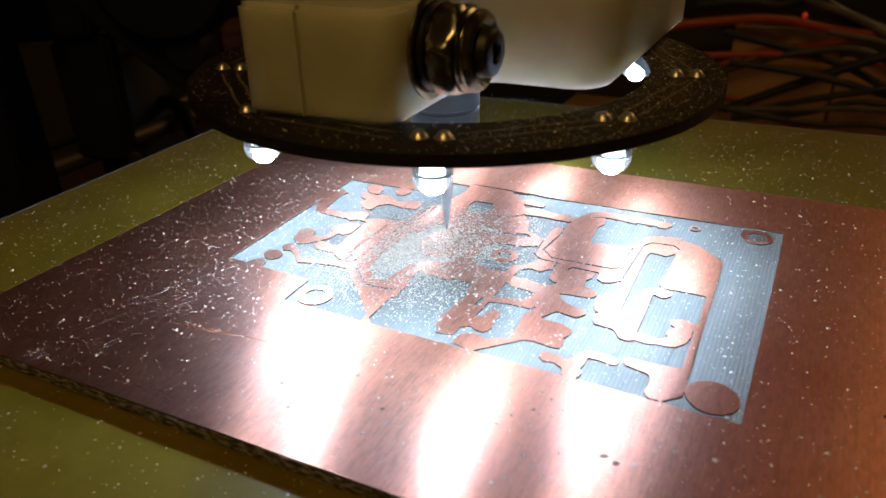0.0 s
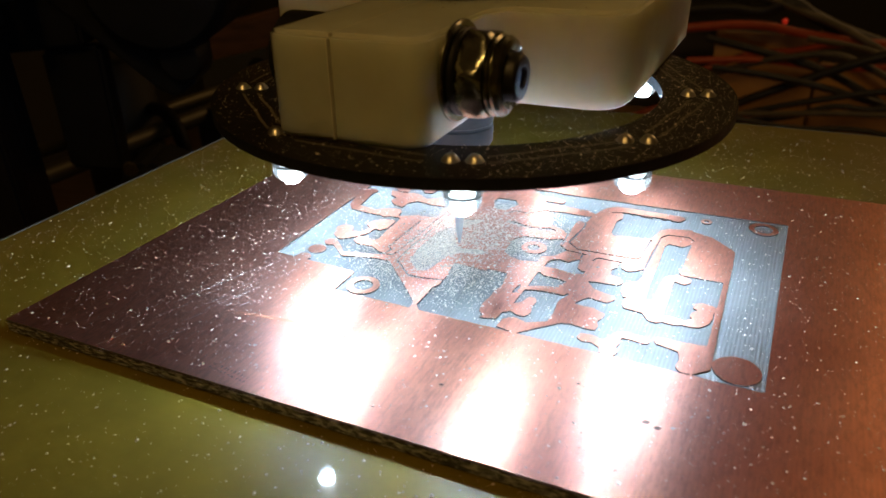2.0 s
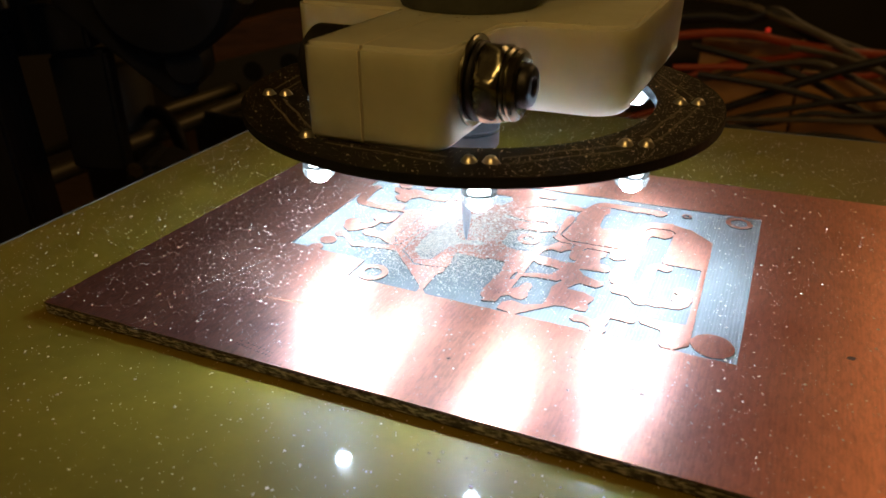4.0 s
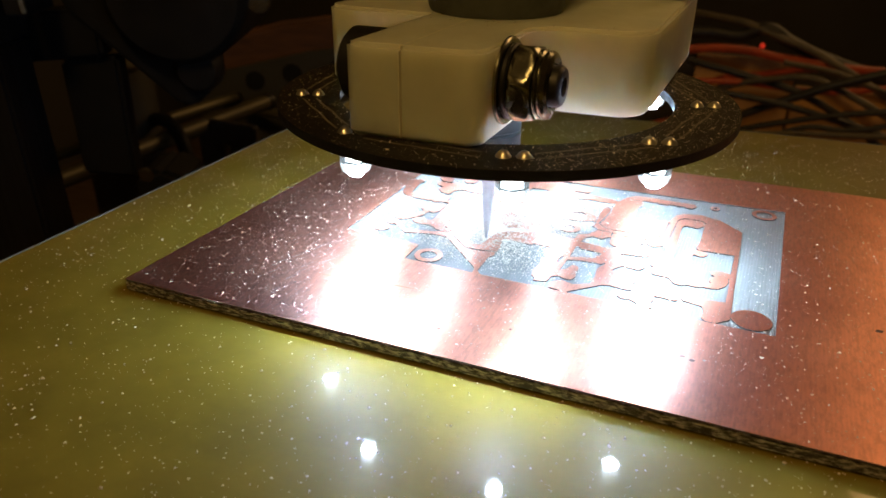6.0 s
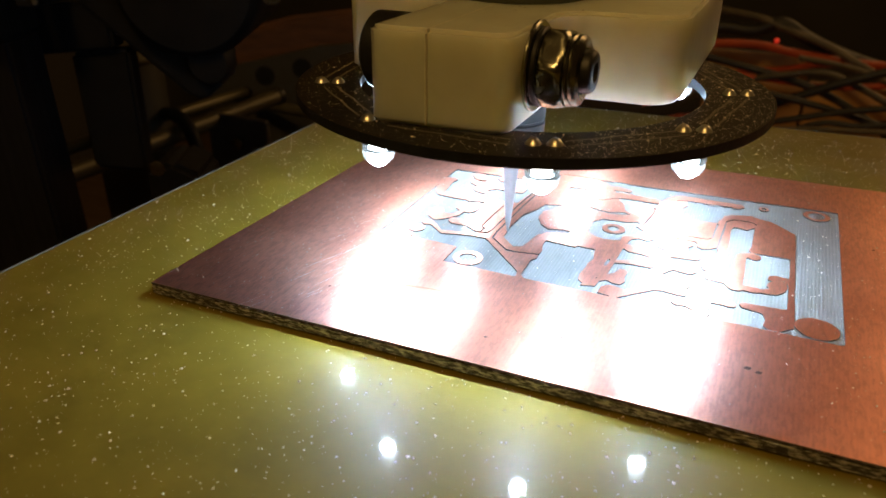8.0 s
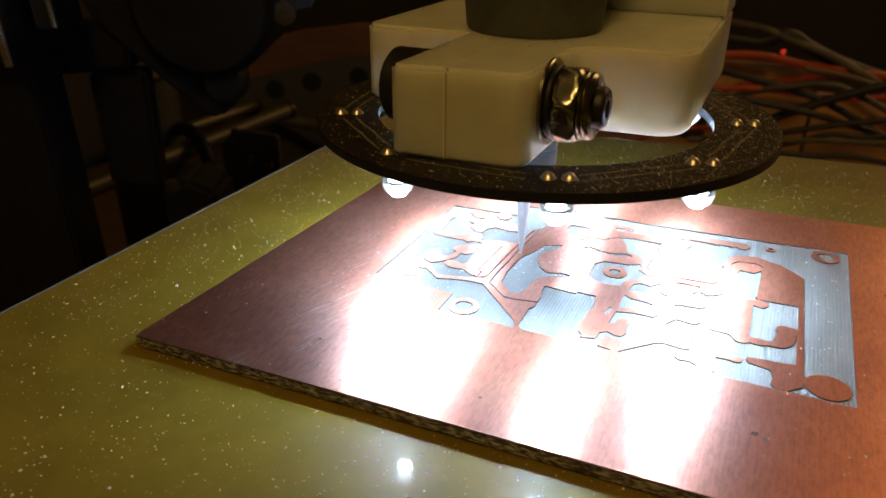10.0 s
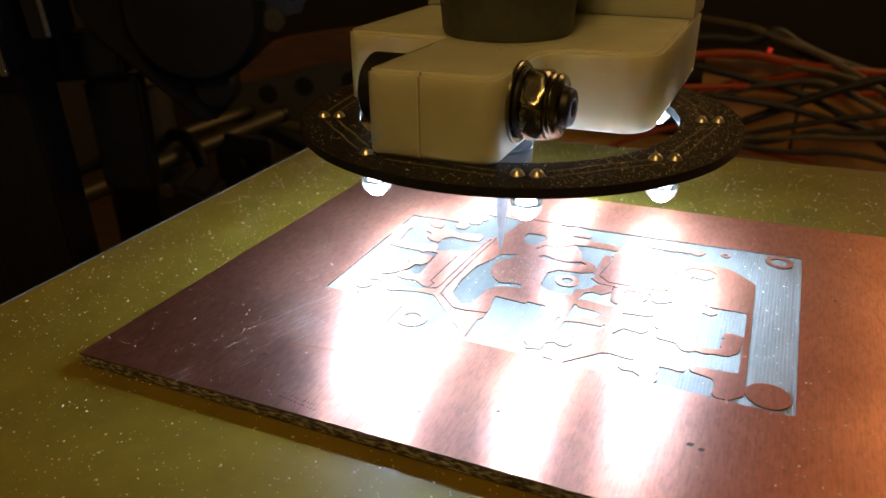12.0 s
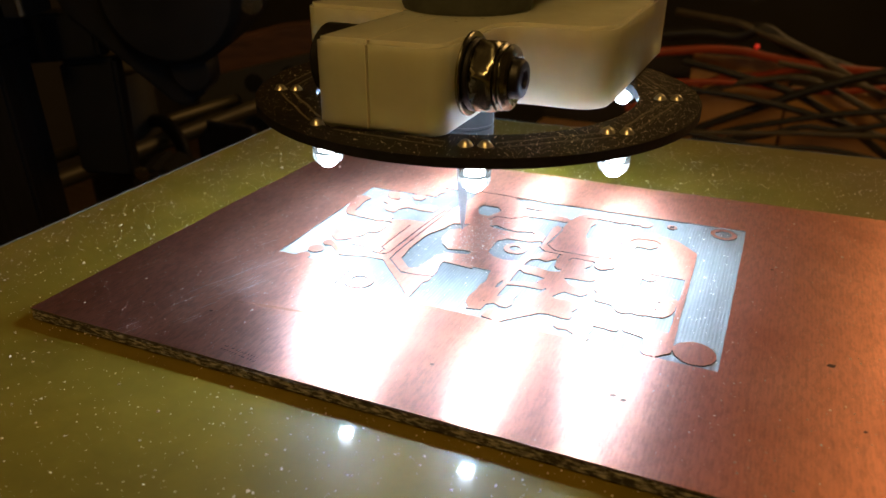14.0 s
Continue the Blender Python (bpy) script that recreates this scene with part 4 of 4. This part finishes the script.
def machine_column():
    c = thing("machine_column", *at(-23, 18, -30), "brushed aluminium upright of the machine frame", "machine frame")
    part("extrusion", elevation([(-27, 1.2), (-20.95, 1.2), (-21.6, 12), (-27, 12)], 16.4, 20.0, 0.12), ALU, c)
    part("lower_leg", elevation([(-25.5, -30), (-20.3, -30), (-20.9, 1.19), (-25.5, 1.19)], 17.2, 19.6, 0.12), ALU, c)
    part("edge_strip", elevation([(-21.15, 1.25), (-20.9, 1.25), (-21.5, 12), (-21.8, 12)], 16.2, 16.39, 0.03), SOLDER, c, "bright narrow strip along the edge")
    part("side_plate", elevation([(-20.8, 2.2), (-20.0, 2.2), (-20.4, 12), (-21.3, 12)], 18.2, 20.4, 0.05), DARK_STEEL, c, "dark side plate")
    part("edge_strip", elevation([(-20.1, 2.3), (-19.95, 2.3), (-20.35, 12), (-20.5, 12)], 18.0, 18.19, 0.02), SOLDER, c, "bright narrow strip along the edge")
    part("beam", elevation([(-22.6, -0.1), (-18.6, 0.2), (-18.6, 2.1), (-22.6, 1.9)], 20.6, 22.2, 0.15), BLACK, c, "black cross beam")
    part("post", elevation([(-20.6, -5.0), (-18.3, -5.2), (-18.2, 0.15), (-20.6, -0.05)], 21.0, 22.0, 0.15), BLACK, c, "black post")
    return c


machine_column()


def hanging_motor():
    m = thing("hanging_motor", *at(-15.5, 21, 3), "black motor hung on a slanting black bracket", "motor")
    part("bracket", elevation([(-20.2, 10), (-20.0, 3.0), (-19.6, 2.0), (-15.7, -1.7), (-15.1, -1.75), (-14.3, -1.1), (-14.6, 10)], 20.4, 23, 0.15), BLACK, m)
    part("body", facing([(0, -6), (2.85, -6), (2.85, -0.6), (2.75, -0.25), (2.5, 0), (0, 0)], -15.1, 19.4, 2.9, 48), BLACK, m)
    part("gland", facing([(0, -1.2), (0.85, -1.2), (0.85, -0.2), (0.75, 0), (0, 0)], -14.7, 19.9, -0.2), BLACK, m)
    part("lug", elevation([(-12.4, 2.5), (-10.9, 2.75), (-10.6, 3.4), (-10.9, 6), (-12.4, 6)], 20.2, 20.35, 0.03), ALU, m, "punched metal lug")
    part("screw", facing([(0, -0.32), (0.25, -0.26), (0.42, -0.08), (0.45, 0.0), (0.45, 0.15), (0, 0.15)], -11.95, 20.05, 2.55), STEEL, m, "bright round screw head")
    part("hole", facing([(0, -0.01), (0.16, -0.01), (0.16, 0.0), (0, 0.0)], -11.2, 20.19, 3.35), BLACK, m)
    return m


hanging_motor()


def guide_rail(a, b, radius):
    r = thing("guide_rail", *a, "round steel guide rail beside the table", "rail", "guide rails")
    part("bar", rod(a, b, radius), RAIL, r)
    part("end_cap", rod(Vector(b), Vector(b) + (Vector(b) - Vector(a)).normalized() * 0.4, radius * 1.15), DARK_STEEL, r)


guide_rail((-33.6, -20.0, -7.0), (-32.2, 29.0, -7.0), 0.5)
guide_rail((-40.8, 6.0, -8.5), (-38.6, 33.5, -8.5), 0.4)
guide_rail((-37.5, 32.9, -9.0), (-27.0, 32.1, -9.0), 0.4)


def dark_blocks():
    tagged(tube([(-37, 22, -9.5), (-35.6, 21.2, -7.2), (-33.5, 20.5, -6.1), (-31.7, 19.8, -6.3), (-30.6, 19.3, -7.6), (-30.3, 19, -12)], 0.4, BLACK, "hose"), "black hose looped over the guide rail", "hose")
    b = thing("bearing_block", *at(-17, 19.5, -9), "black bearing block with a bright screw", "bearing block")
    part("block", elevation([(-17.7, -30), (-14.9, -30), (-15.2, -4.5), (-16.4, -3.9), (-17.5, -4.3)], 18.7, 21.5, 0.25), BLACK, b)
    part("screw", facing([(0, -0.24), (0.22, -0.2), (0.32, 0), (0, 0.05)], -16.95, 18.66, -4.15), STEEL, b)
    t = thing("metal_can", *at(-24.1, 34, -12), "olive metal can with a bright folded shoulder", "can")
    x, y, _ = at(-24.1, 34.2, 0)
    part("shell", lathe([(2.3, -30), (2.3, -3.1), (2.25, -3.0)], x, y, 40), PANEL, t)
    part("shoulder", lathe([(2.38, -3.15), (2.42, -3.0), (2.38, -2.85), (1.9, -2.3), (1.2, -1.7), (0.8, -1.5), (0.8, -1.2), (0, -1.15)], x, y, 40), RAIL, t, "worn brassy shoulder")
    p = thing("side_panel", *at(-15, 47, -30), "grey machine side panel with round holes", "panel")
    part("sheet", elevation([(-23, -30), (-6, -30), (-6, -4.2), (-14.2, -4.9), (-23, -6.9)], 47.0, 47.4, 0.05), PANEL, p)
    for r, z in ((-18.6, -7.2), (-15.7, -6.6), (-12.0, -6.2)):
        part("hole", facing([(0, -0.03), (0.75, -0.03), (0.75, 0.0), (0, 0.0)], r, 46.98, z), BLACK, p)
    w = thing("wooden_plank", *at(-13.5, 52, -8), "orange-brown wooden plank behind the machine", "plank")
    part("board", elevation([(-23.5, -9), (-7, -9), (-7, -3.4), (-12, -3.0), (-17, -3.6), (-23.5, -5.2)], 51, 53, 0.3), ORANGE_WOOD, w)
    s = thing("bracket", -30.4, 24, -9, "dark bracket with two bright screws", "bracket")
    part("plate", box(-33, -28.5, 22.9, 23.4, -30, -6.6, 0.1), MACHINE, s)
    for x, y, z in ((-30.6, 22.85, -8.2), (-29.2, 22.85, -8.5)):
        part("screw", lathe([(0, 0), (0.4, 0), (0.34, 0.2), (0, 0.28)], 0, 0, 20, Matrix.Translation((x, y, z)) @ Euler((radians(90), 0, 0)).to_matrix().to_4x4()), STEEL, s)


dark_blocks()


# ---- cables behind on the right ----
def cables():
    plans = [
        (RED_WIRE, 0.34, [(-16, 50, -6.6), (-8.2, 52.0, -5.3), (-3.4, 53.6, -5.1), (-0.4, 54.4, -5.6), (3.9, 55.2, -6.1), (10, 56.5, -6.3)]),
        (RED_WIRE, 0.26, [(-11, 50, -10.0), (-6.9, 51.0, -8.3), (-3.8, 52.5, -7.1), (-0.9, 54.0, -6.9), (1.9, 55.5, -6.5), (8, 57.5, -6.8)]),
        (RED_WIRE, 0.24, [(-8, 49, -7.2), (-2.8, 50.0, -6.9), (0.1, 50.8, -7.2), (3.2, 51.5, -7.3), (6.3, 52.2, -7.0), (11, 54, -6.2)]),
        (RED_WIRE, 0.22, [(-14, 47, -13), (-9, 48, -10.6), (-6, 49.6, -10.4), (-2, 50, -11.8), (3, 51, -12.6)]),
        (WHITE_WIRE, 0.3, [(-9, 58, -3.0), (-5.3, 56.5, -3.2), (-3.4, 56.0, -3.4), (-0.7, 55.5, -4.2), (2.0, 55.0, -5.0), (3.7, 54.5, -5.7), (8, 54.0, -7.9)]),
        (WHITE_WIRE, 0.26, [(-8, 50.4, -9.2), (-2.8, 50.0, -7.0), (-0.9, 50.0, -6.5), (2.0, 50.0, -6.1), (3.8, 50.0, -6.6), (8, 49.5, -8.4)]),
        (WHITE_WIRE, 0.22, [(0, 51.6, -5.4), (3.7, 52.0, -5.9), (4.9, 52.0, -6.2), (6.1, 52.0, -6.6), (11, 52, -8.2)]),
        (WHITE_WIRE, 0.2, [(-7, 44, -9.8), (-0.5, 45.0, -9.3), (2.4, 45.0, -8.9), (4.9, 45.0, -8.7), (11, 45.5, -8.2)]),
        (BLACK_WIRE, 0.34, [(-6, 49, -11.2), (-1.9, 49.0, -9.0), (1.0, 49.0, -7.5), (3.7, 49.0, -6.2), (8, 49.2, -4.6)]),
        (BLACK_WIRE, 0.26, [(-6, 48, -7.3), (-2.2, 48.0, -7.5), (1.1, 48.0, -7.9), (4.2, 48.0, -8.5), (10, 48.0, -9.8)]),
        (BLACK_WIRE, 0.24, [(-5, 47, -10.9), (-1.3, 47.0, -9.5), (1.6, 47.0, -8.6), (4.0, 47.0, -7.9), (9, 47.0, -6.9)]),
        (BLACK_WIRE, 0.3, [(-7, 51, -5.8), (-2.9, 50.5, -6.4), (0.9, 50.5, -7.2), (3.9, 50.5, -8.4), (9, 50.5, -11.5)]),
        (BLACK_WIRE, 0.55, [(-10, 56, -4.8), (-5.9, 56.0, -4.3), (-3.7, 56.0, -4.4), (-1.7, 56.0, -3.7), (0.2, 56.0, -4.6), (2.9, 56.2, -5.7), (9, 56, -7.2)]),
        (BLACK_WIRE, 0.22, [(-5, 46, -10.8), (0.0, 46.0, -9.7), (2.4, 46.0, -8.7), (4.9, 46.0, -8.6), (10, 46.0, -7.0)]),
        (BLACK_WIRE, 0.2, [(-6, 43.5, -9.4), (0.6, 44.0, -9.9), (4.0, 44.2, -9.6), (10, 44.0, -10.2)]),
    ]
    words = {RED_WIRE.name: "orange-red insulated wire in the tangle behind the table", WHITE_WIRE.name: "grey-white cable in the tangle behind the table", BLACK_WIRE.name: "thick black cable in the tangle behind the table"}
    for mat, r, pts in plans:
        tagged(tube(pts, r, mat, "cable"), words[mat.name], "cable", "cables behind the table")
    p = thing("cable_tray", 0, 58, -20, "dark brown panel for the unlit space behind the tangle of cables", "panel")
    part("panel", box(-22, 40, 63, 64.5, -30, -7.5, 0.2), BACKDROP, p)
    part("shelf", box(-22, 40, 36, 63, -16.6, -15.4, 0.2), BENCH, p, "amber wooden shelf")
    w = thing("wooden_board", 8, 58.5, -15.4, "amber wooden board leaning behind the cables", "board")
    part("panel", box(1.4, 22, 58.0, 58.8, -15.39, -8.6, 0.1), BENCH, w)
    k = thing("cardboard_box", -2.5, 61, -15.4, "open cardboard box behind the tangle of cables", "box")
    part("front", box(-7.2, 1.2, 60.0, 60.3, -15.39, -6.9, 0.05), BENCH, k)
    part("side", box(-7.2, -6.9, 60.31, 62.9, -15.39, -6.9, 0.05), BENCH, k)
    part("side", box(0.9, 1.2, 60.31, 62.9, -15.39, -6.9, 0.05), BENCH, k)
    i = thing("indicator_light", -1.8, 54.0, -4.8, "small glowing red indicator", "light")
    part("lens", lathe([(0.2, 0), (0.2, 0.2), (0.14, 0.33), (0, 0.37)], 0, 0, 16, Matrix.Translation((-1.8, 54.0, -4.7)) @ Euler((radians(90), 0, 0)).to_matrix().to_4x4()), RED_LED, i)


cables()


# ---- what moves ----
def table_at(t):
    times = [r[0] for r in TABLE_ROWS]
    return np.interp(t, times, [r[1] for r in TABLE_ROWS]), np.interp(t, times, [r[2] for r in TABLE_ROWS])


NOZZLE_ROWS = [(0.0, -34, -12, 4), (5.6, -34, -12, 4), (6.3, -16, -9, 3), (6.6, -6.5, -6.7, 2.9), (6.8, -5.2, -6.4, 4.0), (7.0, -5.3, -6.3, 3.1), (7.1, -6.4, -5.4, 2.6), (7.2, -7.9, -4.4, 2.2),
               (7.3, -9.2, -3.9, 1.9), (7.4, -9.8, -3.6, 1.4), (7.5, -11.0, -2.7, 0.9), (7.6, -11.6, -2.4, 0.65), (7.7, -12.8, -1.9, 0.2), (8.2, -26, -6, 3), (9.0, -34, -12, 4), (14.0, -34, -12, 4)]


def motions():
    for ob in MOVES_WITH_TABLE:
        o = ORIGIN[ob.name]
        walk(ob, [(t, pose((o.x + x) * CM, (o.y + y) * CM, o.z * CM)) for t, x, y in TABLE_ROWS])
    for ob, lift, way in BLOWN:
        rows = [(t, x, y, 0.0) for t, x, y in TABLE_ROWS if t < lift - 0.05]
        x, y = table_at(lift)
        rows += [(lift, x, y, 0.0), (lift + 0.1, x + 0.12 * way[0], y + 0.12 * way[1], 0.25 * way[2] * 0.3), (lift + 0.3, x + way[0], y + way[1], way[2]),
                 (lift + 1.0, x + way[0] * 1.6, y + way[1] * 1.6, -28), (14.0, x + way[0] * 1.6, y + way[1] * 1.6, -28)]
        walk(ob, [(t, pose(a * CM, b * CM, c * CM)) for t, a, b, c in rows])
    walk(NOZZLE, [(t, pose(x * CM, y * CM, z * CM, 0, 4, 38)) for t, x, y, z in NOZZLE_ROWS])


motions()
